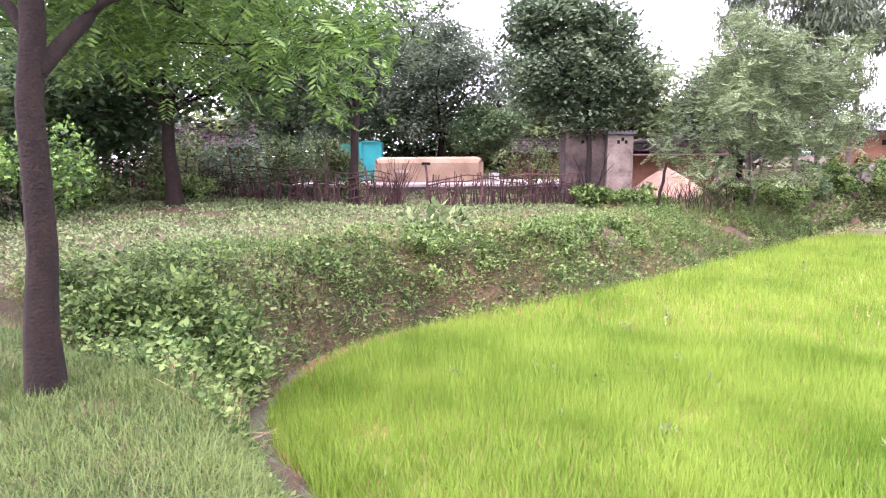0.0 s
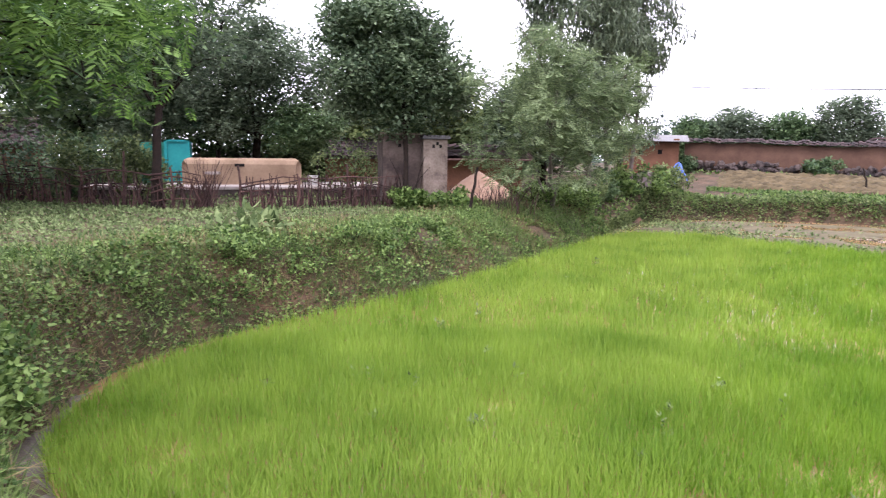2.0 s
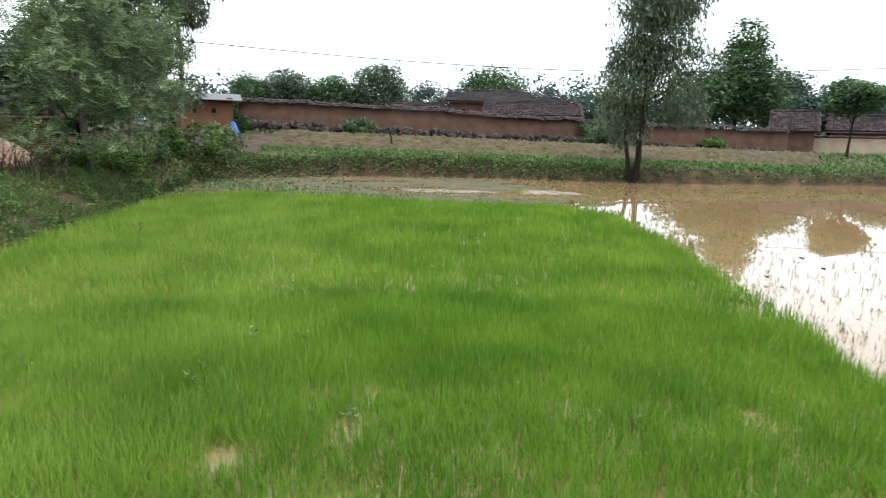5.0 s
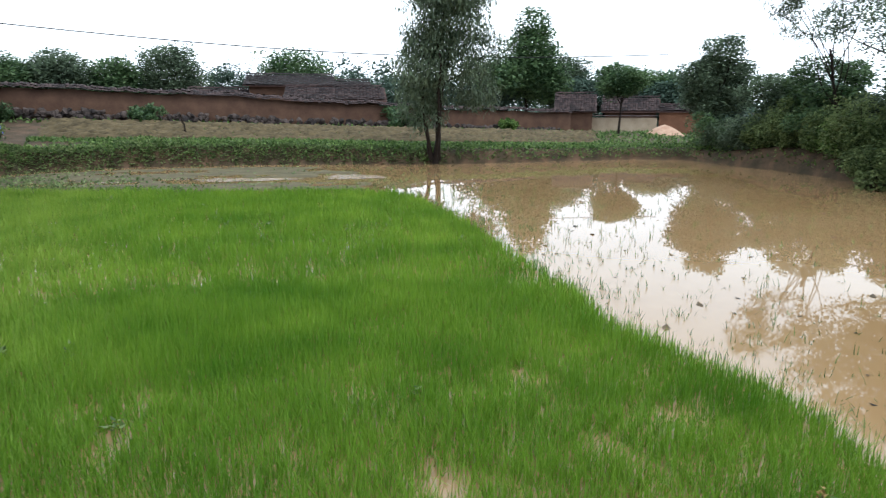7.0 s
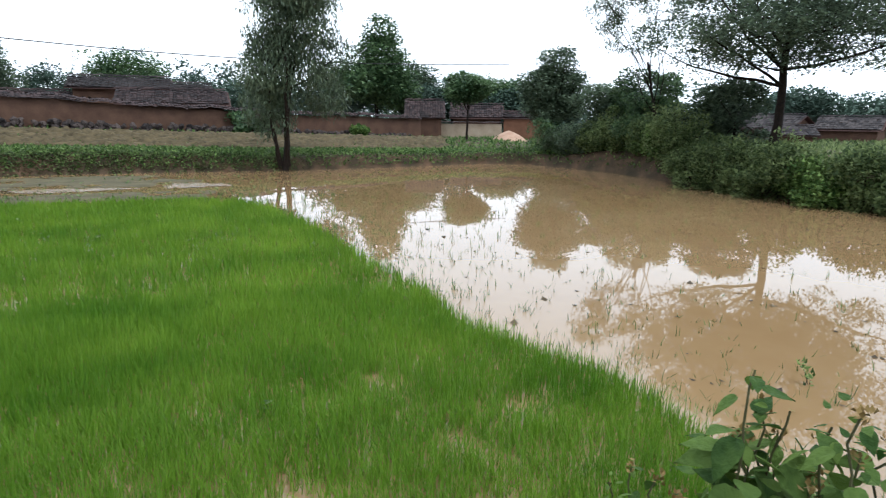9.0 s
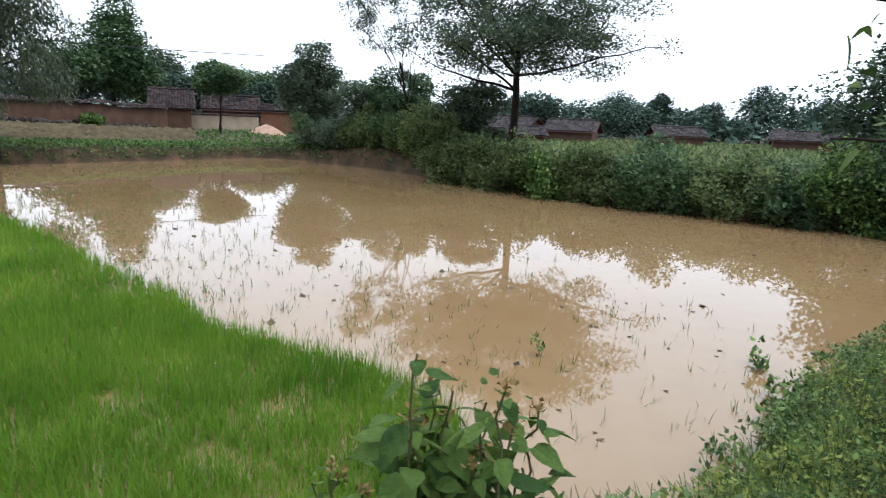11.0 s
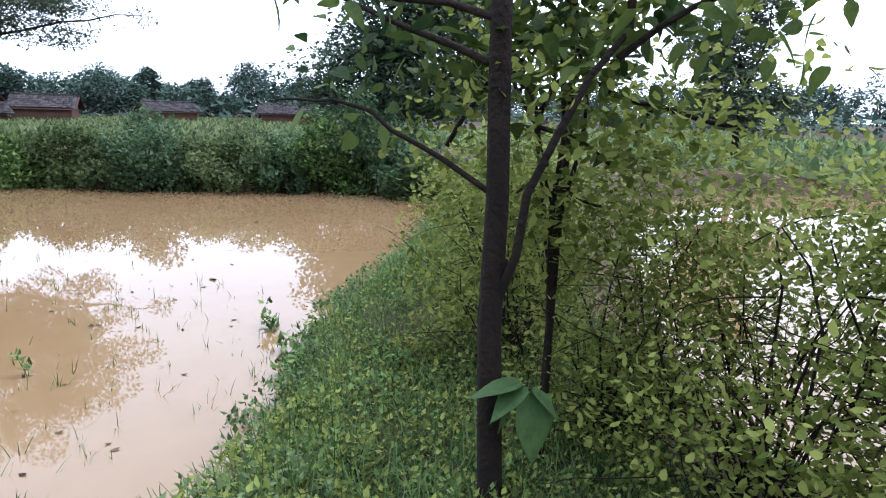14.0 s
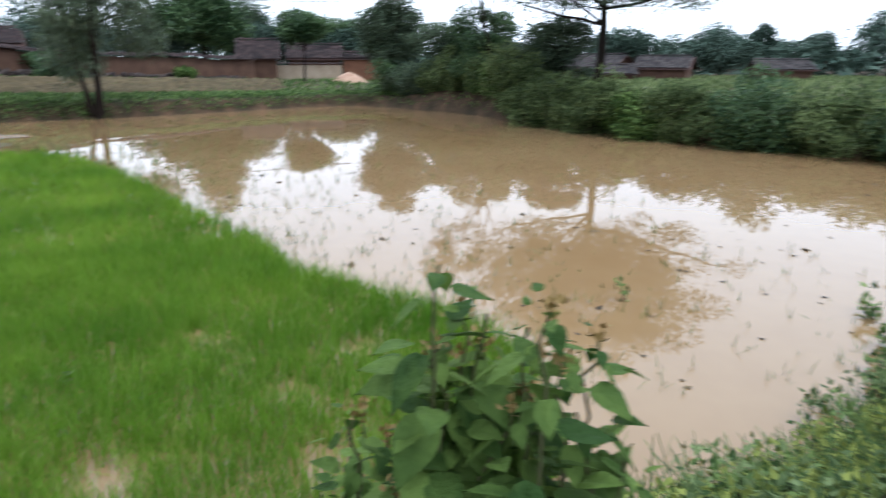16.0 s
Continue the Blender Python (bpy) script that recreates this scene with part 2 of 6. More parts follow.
def inside(poly, x, y):
    r = np.zeros(np.shape(x), bool)
    for (ax, ay), (bx, by) in zip(poly, poly[1:] + poly[:1]):
        r ^= ((ay > y) != (by > y)) & (x < (bx - ax) * (y - ay) / (by - ay + 1e-12) + ax)
    return r


def edge(poly, x, y):
    """Distance to the outline, counted negative inside."""
    d = np.full(np.shape(x), 1e9)
    for (ax, ay), (bx, by) in zip(poly, poly[1:] + poly[:1]):
        ux, uy = bx - ax, by - ay
        s = np.clip(((x - ax) * ux + (y - ay) * uy) / (ux * ux + uy * uy), 0, 1)
        d = np.minimum(d, np.hypot(x - ax - s * ux, y - ay - s * uy))
    return np.where(inside(poly, x, y), -d, d)


def wobble(x, y, s=1.0):
    """Smooth unevenness between about -1 and 1."""
    x, y = np.asarray(x) * s, np.asarray(y) * s
    return (np.sin(1.7 * x + 0.9 * np.sin(1.3 * y)) + np.sin(2.1 * y + 1.1 * np.sin(0.8 * x + 1)) + 0.6 * np.sin(3.7 * x + 2.9 * y) + 0.4 * np.sin(6.1 * x - 5.3 * y)) / 3


def smooth(t):
    t = np.clip(t, 0, 1)
    return t * t * (3 - 2 * t)


# the ploughed field: its near corner, the way along the levee, the way to the wall, and how much that widens
F0, F1, F2, F3 = (18.9, 27.0), (16.3, -21.2), (3.6, 5.1), (8.3, -2.7)


def field_place(x, y):
    """Where a place lies in the field: 0 to 1 along the levee, and 0 to 1 from there to the wall."""
    u, v = np.full(np.shape(x), 0.5), np.full(np.shape(x), 0.5)
    for _ in range(5):
        ax, ay, bx, by = F1[0] + F3[0] * v, F1[1] + F3[1] * v, F2[0] + F3[0] * u, F2[1] + F3[1] * u
        rx, ry = x - F0[0] - F1[0] * u - bx * v, y - F0[1] - F1[1] * u - by * v
        det = ax * by - ay * bx
        det = np.where(np.abs(det) < 5, 5, det)
        u, v = np.clip(u + (rx * by - ry * bx) / det, -2, 3), np.clip(v + (ax * ry - ay * rx) / det, -3, 4)
    return u, v


def height(x, y):
    """The lie of the land."""
    x, y = np.asarray(x, float), np.asarray(y, float)
    top, whole = np.zeros(x.shape), np.zeros(x.shape)
    for px, py, pz in LEVELS:
        w = 1 / ((x - px) ** 2 + (y - py) ** 2 + 0.3) ** 1.7
        top, whole = top + w * pz, whole + w
    top = top / whole
    # the field lies in one even slope
    u, v = field_place(x, y)
    here = smooth((0.25 - np.maximum(np.abs(u - 0.5) - 0.5, 0)) / 0.2) * smooth((0.45 - np.maximum(np.abs(v - 0.5) - 0.5, 0)) / 0.4)
    uu, vv = np.clip(u, 0, 1), np.clip(v, 0, 1)
    slope = (1.0 - 0.5 * uu) * (1 - vv) + (1.75 - 0.95 * uu) * vv
    top = top * (1 - here) + slope * here
    d1, d2 = edge(POND, x, y), edge(POND2, x, y)
    bank = smooth((y - 5.0) / 2.5) * smooth((13.0 - x) / 3.0)
    cut = bank * np.exp(-((x + 0.4) / 1.7) ** 2)  # where the terrace breaks off steeply
    wide = 0.75 + 1.7 * bank - 1.15 * cut + 0.18 * wobble(x, y, 1.9) * bank
    ease = lambda t: np.clip(t, 0, 1) * (2 - np.clip(t, 0, 1))
    rise = ease((d1 + 0.15) / wide) * (1 - cut) + smooth((d1 + 0.1) / wide) * cut
    z = -0.15 + (top + 0.15) * rise
    # the ditch between the bund and the terrace
    s = np.clip((-1.7 - x) / 2.9, 0, 1)
    off = np.hypot(x - (-1.7 - 2.9 * s), y - (4.95 + 1.15 * s ** 0.8))
    z = z - 0.62 * (1 - 0.6 * s) * np.exp(-(off / 0.55) ** 2) * smooth((d1 + 0.1) / 0.3)
    z = np.minimum(z, -0.15 + (top + 0.15) * ease((d2 + 0.15) / 0.8))
    return z + 0.035 * wobble(x, y, 1.6) * smooth(np.minimum(d1, d2) / 0.8) + 0.4 * wobble(x, y, 0.03) * smooth((np.hypot(x - 15, y - 5) - 60) / 60)


def level(x, y):
    return float(height(np.array([x]), np.array([y]))[0])


# ---------------------------------------------------------------- mesh helpers
def link(name, data, parent=None, label="", material=None):
    ob = new(name, data)
    if material:
        data.materials.append(material)
    if parent:
        ob.parent = parent
    if label:
        ob["label"] = label
    return ob


def raw(name, verts, faces, flat=False):
    """A mesh from arrays of corners and equal-sided faces."""
    me = bpy.data.meshes.new(name)
    verts, faces = np.asarray(verts, np.float32), np.asarray(faces, np.int32)
    k = faces.shape[1]
    me.vertices.add(len(verts))
    me.vertices.foreach_set("co", verts.ravel())
    me.loops.add(faces.size)
    me.loops.foreach_set("vertex_index", faces.ravel())
    me.polygons.add(len(faces))
    me.polygons.foreach_set("loop_start", np.arange(0, faces.size, k, dtype=np.int32))
    me.polygons.foreach_set("use_smooth", np.full(len(faces), not flat))
    me.update(calc_edges=True)
    me.validate()
    return me


def part(name, bm, material, parent=None, label=""):
    me = bpy.data.meshes.new(name)
    bm.to_mesh(me)
    bm.free()
    return link(name, me, parent, label, material)


def thing(name, at, label, category, group="", kind=""):
    ob = new(name)
    ob.location = at
    return tagged(ob, label, category, group, kind)


def box(bm, x0, x1, y0, y1, z0, z1, bevel=0.0):
    r = bmesh.ops.create_cube(bm, size=1)["verts"]
    bmesh.ops.transform(bm, verts=r, matrix=Matrix.LocRotScale(((x0 + x1) / 2, (y0 + y1) / 2, (z0 + z1) / 2), None, (x1 - x0, y1 - y0, z1 - z0)))
    if bevel:
        bmesh.ops.bevel(bm, geom=list({e for v in r for e in v.link_edges}), offset=bevel, segments=2, affect="EDGES", profile=0.6)
    return bm


RNG = np.random.default_rng(7)


def frames(n, rng, upright=0.0, droop=0.0, loose=0.5):
    """n random turns, as arrays of x (across), y (along) and z (face) axes."""
    a = rng.uniform(0, 2 * np.pi, n)
    tilt = rng.normal(0, loose, n) - droop + upright
    along = np.stack([np.cos(a) * np.cos(tilt), np.sin(a) * np.cos(tilt), np.sin(tilt)], 1)
    across = np.stack([-np.sin(a), np.cos(a), rng.normal(0, 0.35, n)], 1)
    across -= along * (across * along).sum(1, keepdims=True)
    across /= np.linalg.norm(across, axis=1, keepdims=True)
    return across, along, np.cross(across, along)


def scatter(name, places, size, template, turns, wide=None):
    """One mesh of a template repeated at many places."""
    tv, tf = template
    tv, tf = np.asarray(tv, float), np.asarray(tf, int)
    ax, ay, az = turns
    size = np.broadcast_to(np.asarray(size, float), (len(places),))
    w = size if wide is None else np.broadcast_to(np.asarray(wide, float), (len(places),))
    v = places[:, None] + ax[:, None] * (tv[None, :, 0:1] * w[:, None, None]) + (ay[:, None] * tv[None, :, 1:2] + az[:, None] * tv[None, :, 2:3]) * size[:, None, None]
    f = tf[None] + (np.arange(len(places)) * len(tv))[:, None, None]
    return raw(name, v.reshape(-1, 3), f.reshape(-1, tf.shape[1]))


# templates: x across, y along, z face; length 1
LEAF = ([(0, 0, 0), (0.26, 0.42, 0.05), (0, 0.5, -0.03), (-0.26, 0.42, 0.05), (0, 1, -0.12)], [(0, 1, 2), (0, 2, 3), (1, 4, 2), (2, 4, 3)])
SLIM = ([(0, 0, 0), (0.11, 0.45, 0.02), (-0.11, 0.45, 0.02), (0, 1, -0.12)], [(0, 1, 2), (1, 3, 2)])
PATCH = ([(0, 0, 0), (0.34, 0.5, 0.06), (-0.34, 0.5, 0.06), (0, 1, -0.1)], [(0, 1, 2), (1, 3, 2)])
OVAL = ([(0, 0, 0), (0.27, 0.28, 0.04), (0.25, 0.68, 0.03), (0, 1, -0.1), (-0.25, 0.68, 0.03), (-0.27, 0.28, 0.04)], [(0, 1, 5), (1, 2, 5), (2, 4, 5), (2, 3, 4)])
TRI = ([(-0.34, 0.05, 0), (0.36, 0.3, 0.05), (0.02, 1.05, -0.1)], [(0, 1, 2)])
SPEAR = ([(0.62, 0, 0), (-0.62, 0, 0), (0, 1, 0.12)], [(0, 2, 1)])
BLADE = ([(0.5, 0, 0), (-0.5, 0, 0), (0.4, 0.55, 0.03), (-0.4, 0.55, 0.03), (0, 1, 0.16)], [(0, 2, 1), (1, 2, 3), (2, 4, 3)])

THIN = ([(0.5, 0, 0), (-0.5, 0, 0), (-0.2, 1, 0.10), (0.2, 0.95, 0.10)], [(0, 2, 1), (0, 3, 2)])


def frond(pairs, leaf, slim, sweep=0.5):
    """A feather leaf: leaflets in pairs along a rib that droops."""
    v, f = [], []
    for k in range(pairs):
        y = 0.12 + 0.8 * k / (pairs - 1)
        z = -0.30 * y * y
        ln = leaf * (0.7 + 0.6 * math.sin(math.pi * min(y + 0.12, 1)))
        for s in (-1, 1):
            b = len(v)
            tip = (s * ln, y + ln * sweep, z - 0.25 * ln)
            midx, midy = s * ln * 0.5, y + ln * sweep * 0.45
            v += [(0, y, z), (midx + slim * s * 0.3, midy - slim, z - 0.03), (midx - slim * s * 0.3, midy + slim, z - 0.03), tip]
            f += [(b, b + 1, b + 2), (b + 1, b + 3, b + 2)]
    return v, f


NEEMLEAF = frond(6, 0.28, 0.042, 0.7)
FEATHERLEAF = frond(7, 0.19, 0.036, 0.3)


def tube(points, radii, sides=8):
    """Corners and four-sided faces of a tapering branch."""
    p, v, f = np.asarray(points, float), [], []
    for k in range(len(p)):
        d = p[min(k + 1, len(p) - 1)] - p[max(k - 1, 0)]
        d = d / (np.linalg.norm(d) + 1e-9)
        s = np.cross(d, (0.31, 0.9, 0.3) if abs(d[2]) > 0.7 else (0, 0, 1))
        s /= np.linalg.norm(s)
        t = np.cross(d, s)
        for j in range(sides):
            a = 2 * math.pi * j / sides
            v.append(p[k] + (s * math.cos(a) + t * math.sin(a)) * radii[k])
    for k in range(len(p) - 1):
        for j in range(sides):
            a, b = k * sides + j, k * sides + (j + 1) % sides
            f.append((a, b, b + sides, a + sides))
    return v, f


def branch(a, b, r0, r1, rng, bend=0.08, steps=6, knot=0.012):
    a, b = np.asarray(a, float), np.asarray(b, float)
    ln = np.linalg.norm(b - a)
    side = rng.normal(0, bend * ln, 3)
    t = np.linspace(0, 1, steps)[:, None]
    p = a + (b - a) * t + side * np.sin(math.pi * t) + rng.normal(0, knot * ln, (steps, 3)) * (t > 0) * (t < 1)
    p[:, 2] += 0.10 * ln * np.sin(math.pi * t[:, 0]) * 0.5
    return p, np.linspace(r0, r1, steps)


def wood(name, branches, sides=8):
    v, f = [], []
    for p, r in branches:
        tv, tf = tube(p, r, sides)
        f += [tuple(i + len(v) for i in q) for q in tf]
        v += tv
    return raw(name, np.array(v), np.array(f))


def tree(name, label, base, top, radius, crowns, leaves, size, template, leaf, bark=BARK, seed=1, clumps=40, tight=0.24, droop=0.25, limbs=14, stems=(), shell=0.55, fork=0.75, group="", mains=7, stout=0.5, fill=0.25):
    """A tree: tapering trunk, limbs reaching into the crown, and a crown of leaves in uneven clumps. crowns: ellipsoids (x, y, z, rx, ry, rz)."""
    rng = np.random.default_rng(seed)
    bx, by, bz = base
    root = thing(name, (bx, by, bz), label, "tree", group)
    vol = np.array([c[3] * c[4] * c[5] for c in crowns])
    cl, rad = [], []
    for c, share in zip(crowns, vol / vol.sum()):
        k = max(4, int(clumps * share))
        d = rng.normal(0, 1, (k, 3))
        d /= np.linalg.norm(d, axis=1, keepdims=True)
        d *= (shell + (1 - shell) * rng.uniform(0, 1, (k, 1)) ** 0.6) * rng.uniform(0.72, 1.1, (k, 1))
        cl.append(np.array(c[:3]) + d * np.array(c[3:]))
        rad += [tight * (c[3] * c[4] * c[5]) ** (1 / 3) * 1.6] * k
    cl, rad = np.concatenate(cl), np.array(rad) * rng.uniform(0.6, 1.35, len(rad))
    head = np.array([top[0], top[1], top[2]])
    base0 = np.array([bx, by, bz - 0.1])
    p, r = branch(base0, head, radius, radius * 0.55, rng, 0.010, 9, 0.005)
    r[0] *= 1.35
    r[1] *= 1.08
    woods = [(p, r)] + [branch(np.array(s[0]), np.array(s[1]), s[2], s[3], rng, 0.05) for s in stems]
    # main limbs to clumps far apart, then side branches from the nearest limb
    first = [int(np.argmax(np.linalg.norm(cl - head, axis=1)))]
    while len(first) < min(mains, len(cl)):
        first.append(int(np.argmax(np.min([np.linalg.norm(cl - cl[j], axis=1) for j in first], axis=0))))
    joints = []
    for k in first:
        i = min(int(rng.uniform(fork, 1.0) * 8), 8)
        limb = branch(p[i], cl[k], r[i] * stout, 0.012, rng, 0.07, 7)
        woods.append(limb)
        joints += [(limb[0][j], limb[1][j]) for j in range(2, 7)]
    spots = np.array([j[0] for j in joints])
    for k in rng.permutation(len(cl))[:limbs]:
        if k not in first:
            j = int(np.argmin(np.linalg.norm(spots - cl[k], axis=1)))
            woods.append(branch(spots[j], cl[k], max(joints[j][1] * 0.6, 0.01), 0.006, rng, 0.10, 5))
    me = wood("trunk", woods)
    me.transform(Matrix.Translation((-bx, -by, -bz)))
    link("trunk", me, root, "", bark)
    which = rng.choice(len(cl), leaves, p=rad ** 2 / (rad ** 2).sum())
    q = rng.normal(0, 1, (leaves, 3))
    q /= np.linalg.norm(q, axis=1, keepdims=True)
    q *= rng.uniform(0.25, 1, (leaves, 1)) ** 0.5
    places = cl[which] + q * rad[which, None] * (1.15, 1.15, 0.75)
    inner = rng.uniform(0, 1, leaves) < fill  # some spread loosely through the whole crown
    lobe = np.array(crowns)[rng.choice(len(crowns), leaves, p=vol / vol.sum())]
    places[inner] = (lobe[:, :3] + q * lobe[:, 3:])[inner]
    me = scatter("crown", places - (bx, by, bz), size * rng.uniform(0.65, 1.3, leaves), template, frames(leaves, rng, 0, droop))
    link("crown", me, root, "", leaf)
    return root


def shrub(name, label, at, size, leaves, leafsize, leaf=HEDGE, seed=1, template=LEAF, clumps=14, group="", stemr=0.02, sink=0.0, kind="", twigs=0):
    """A bush: several stems from one foot, leaves in clumps. size: half widths in x and y, height."""
    rng = np.random.default_rng(seed)
    x, y = at
    z = level(x, y) - sink
    root = thing(name, (x, y, z), label, "bush", group, kind)
    k = clumps
    cl = rng.normal(0, 1, (k, 3))
    cl /= np.linalg.norm(cl, axis=1, keepdims=True)
    cl *= rng.uniform(0.45, 1.0, (k, 1)) * (size[0], size[1], size[2] * 0.5)
    cl[:, 2] += size[2] * 0.5
    rad = rng.uniform(0.22, 0.42, k) * (size[0] * size[1] * size[2]) ** (1 / 3)
    shoots = [branch((rng.normal(0, 0.06), rng.normal(0, 0.06), -0.05), c, stemr, stemr * 0.3, rng, 0.1, 5) for c in cl[:max(5, k // 2)]]
    for bunch in ([[q] for q in shoots] if leaves < 300 else [shoots]):
        link("stem", wood("stem", bunch, 5), root, "", BARK)
    if twigs:  # a loose tangle of thin arching shoots
        starts = cl[rng.integers(0, k, twigs)] * rng.uniform(0.3, 0.9, (twigs, 1))
        ends = starts + rng.normal(0, 0.32, (twigs, 3)) * (1, 1, 0.8)
        ends[:, 2] = np.abs(ends[:, 2])
        for a, b in zip(starts, ends):
            link("twig", wood("twig", [branch(a, b, 0.0036, 0.0015, rng, 0.12, 5)], 4), root, "", BARK)
    which = rng.integers(0, k, leaves)
    q = rng.normal(0, 1, (leaves, 3))
    q *= (rng.uniform(0.2, 1, (leaves, 1)) ** 0.5) / np.linalg.norm(q, axis=1, keepdims=True)
    pl = cl[which] + q * rad[which, None]
    pl[:, 2] = np.abs(pl[:, 2])
    link("foliage", scatter("foliage", pl, leafsize * rng.uniform(0.6, 1.35, leaves), template, frames(leaves, rng, 0.35, 0)), root, "", leaf)
    return root


# ---------------------------------------------------------------- ground, water, field
def ground():
    fine_x, fine_y = np.arange(-12, 36.1, 0.35), np.arange(-26, 35.1, 0.35)
    out = np.array([1, 2, 3.5, 5.5, 8, 12, 17, 24, 34, 48, 70, 100, 150, 230, 350, 520, 800, 1300, 2000, 3000])
    xs, ys = np.r_[-12 - out[::-1], fine_x, 36 + out], np.r_[-26 - out[::-1], fine_y, 35 + out]
    gx, gy = np.meshgrid(xs, ys)
    z = height(gx, gy)
    v = np.stack([gx, gy, z], -1).reshape(-1, 3)
    nx, ny = len(xs), len(ys)
    i = (np.arange(ny - 1)[:, None] * nx + np.arange(nx - 1)).ravel()
    me = raw("ground", v, np.stack([i, i + 1, i + nx + 1, i + nx], 1))
    tagged(link("ground", me, material=SOIL), "uneven weedy brown earth rising in banks from the water", "ground", kind="structure")
    bm = bmesh.new()
    bmesh.ops.create_grid(bm, x_segments=1, y_segments=1, size=0.5)
    bmesh.ops.transform(bm, verts=bm.verts, matrix=Matrix.LocRotScale((11, -2, 0), None, (52, 51, 1)))
    tagged(part("water", bm, WATER), "still muddy brown water flooding the paddy", "water", kind="structure")


ground()

A_, B_ = np.array((22.1, 34.1)), np.array((48.9, 11.2))


def field():
    """The ploughed field between the levee and the village wall, in long furrows."""
    u, v = np.meshgrid(np.linspace(0, 1, 220), np.linspace(0, 1, 100))
    x, y = F0[0] + F1[0] * u + (F2[0] + F3[0] * u) * v, F0[1] + F1[1] * u + (F2[1] + F3[1] * u) * v
    rows = 11 + 0.4 * wobble(x, y, 0.5)
    lump = RNG.normal(0, 1, x.shape) * 0.05
    z = height(x, y) + 0.07 + 0.11 * np.sin(2 * np.pi * v * rows) + 0.04 * wobble(x, y, 2.7) + lump
    rim = smooth(np.minimum(np.minimum(v, 1 - v) * 12, np.minimum(u, 1 - u) * 30))
    z = z * rim + (height(x, y) - 0.08) * (1 - rim)
    i = (np.arange(99)[:, None] * 220 + np.arange(219)).ravel()
    me = raw("ploughed_field", np.stack([x, y, z], -1).reshape(-1, 3), np.stack([i, i + 1, i + 221, i + 220], 1))
    tagged(link("ploughed_field", me, material=PLOUGH), "bare ploughed brown field in long furrows below the wall", "field", kind="structure")


field()


def mud_flat(rim, pools, cell, material, label, lift=0.014):
    """Silt standing just clear of the water, with pools left in it."""
    px, py = zip(*rim)
    xs, ys = np.arange(min(px) - 0.5, max(px) + 0.5, cell), np.arange(min(py) - 0.5, max(py) + 0.5, cell)
    x, y = np.meshgrid(xs, ys)
    z = lift + 0.03 * wobble(x, y, 0.75) + 0.016 * wobble(x, y, 2.6) + RNG.normal(0, 0.004, x.shape)
    for qx, qy, lx, ly, turn in pools:
        c, s = math.cos(radians(turn)), math.sin(radians(turn))
        u, v = (x - qx) * c + (y - qy) * s, -(x - qx) * s + (y - qy) * c
        z -= 0.11 * np.exp(-((u / lx) ** 4 + (v / ly) ** 4)) * (1 + 0.3 * wobble(x, y, 3.0))
    z -= 0.12 * smooth((edge(rim, x, y) + 5.6 * cell) / (7.5 * cell))
    nx, ny = len(xs), len(ys)
    i = (np.arange(ny - 1)[:, None] * nx + np.arange(nx - 1)).ravel()
    i = i[(z.reshape(-1)[i] > -0.05) & (edge(rim, x, y).reshape(-1)[i] < 4 * cell)]
    me = raw("mud_flat", np.stack([x, y, z], -1).reshape(-1, 3), np.stack([i, i + 1, i + nx + 1, i + nx], 1))
    tagged(link("mud_flat", me, material=material), label, "mud", kind="structure")


mud_flat([(9.0, 18.4), (12.0, 17.4), (14.0, 13.6), (15.9, 10.6), (17.4, 9.0), (19.5, 9.4), (22.3, 12.2), (24.0, 15.2), (22.2, 18.6), (19.6, 21.3), (16.3, 23.2), (12.6, 22.0)],
         ((17.7, 14.5, 1.9, 0.75, -56), (20.2, 11.7, 1.25, 1.2, -62), (15.1, 17.7, 0.9, 0.3, -55), (17.0, 16.3, 0.8, 0.3, -55), (19.0, 13.0, 0.5, 0.3, -58)), 0.16, MUDFLAT, "wet olive-brown silt with shallow pools beside the rice")
mud_flat([(-0.5, 3.2), (-1.15, 3.6), (-1.75, 4.5), (-2.05, 5.6), (-1.95, 6.6), (-1.55, 7.4), (-1.35, 7.2), (-1.55, 6.4), (-1.55, 5.5), (-1.2, 4.7), (-0.5, 4.0)],
         ((-0.95, 3.85, 0.14, 0.3, 40),), 0.05, GREYMUD, "trodden grey mud between the bund and the rice", 0.055)


def ruffled_pool(at, lx, ly, turn, seed):
    """A patch of shallow water ruffled by feeding birds, standing a little proud of the still sheet."""
    bm = bmesh.new()
    ring = []
    for k in range(40):
        a = 2 * math.pi * k / 40
        r = 1 + 0.16 * math.sin(3 * a + seed) + 0.10 * math.sin(7 * a + 2 * seed) + 0.06 * math.sin(13 * a)
        ring.append(bm.verts.new((lx * r * math.cos(a), ly * r * math.sin(a), 0.0)))
    bm.faces.new(ring)
    ob = part("ruffled_water", bm, RIPPLE)
    ob.matrix_basis = pose(at[0], at[1], 0.008, 0, 0, turn)
    tagged(ob, "small patch of ruffled pale water among the silt", "water", kind="structure")


ruffled_pool((17.9, 14.6), 1.7, 0.55, -56, 1)
ruffled_pool((20.4, 11.8), 1.0, 0.8, -62, 2)
ruffled_pool((15.2, 17.8), 0.6, 0.22, -55, 3)
ruffled_pool((17.1, 16.4), 0.5, 0.2, -55, 4)


def sprinkle(n, xr, yr, keep, rng):
    x, y = rng.uniform(*xr, n), rng.uniform(*yr, n)
    k = keep(x, y)
    return x[k], y[k]


def stuff(name, label, category, me, material):
    return tagged(link(name, me, material=material), label, category, kind="stuff")


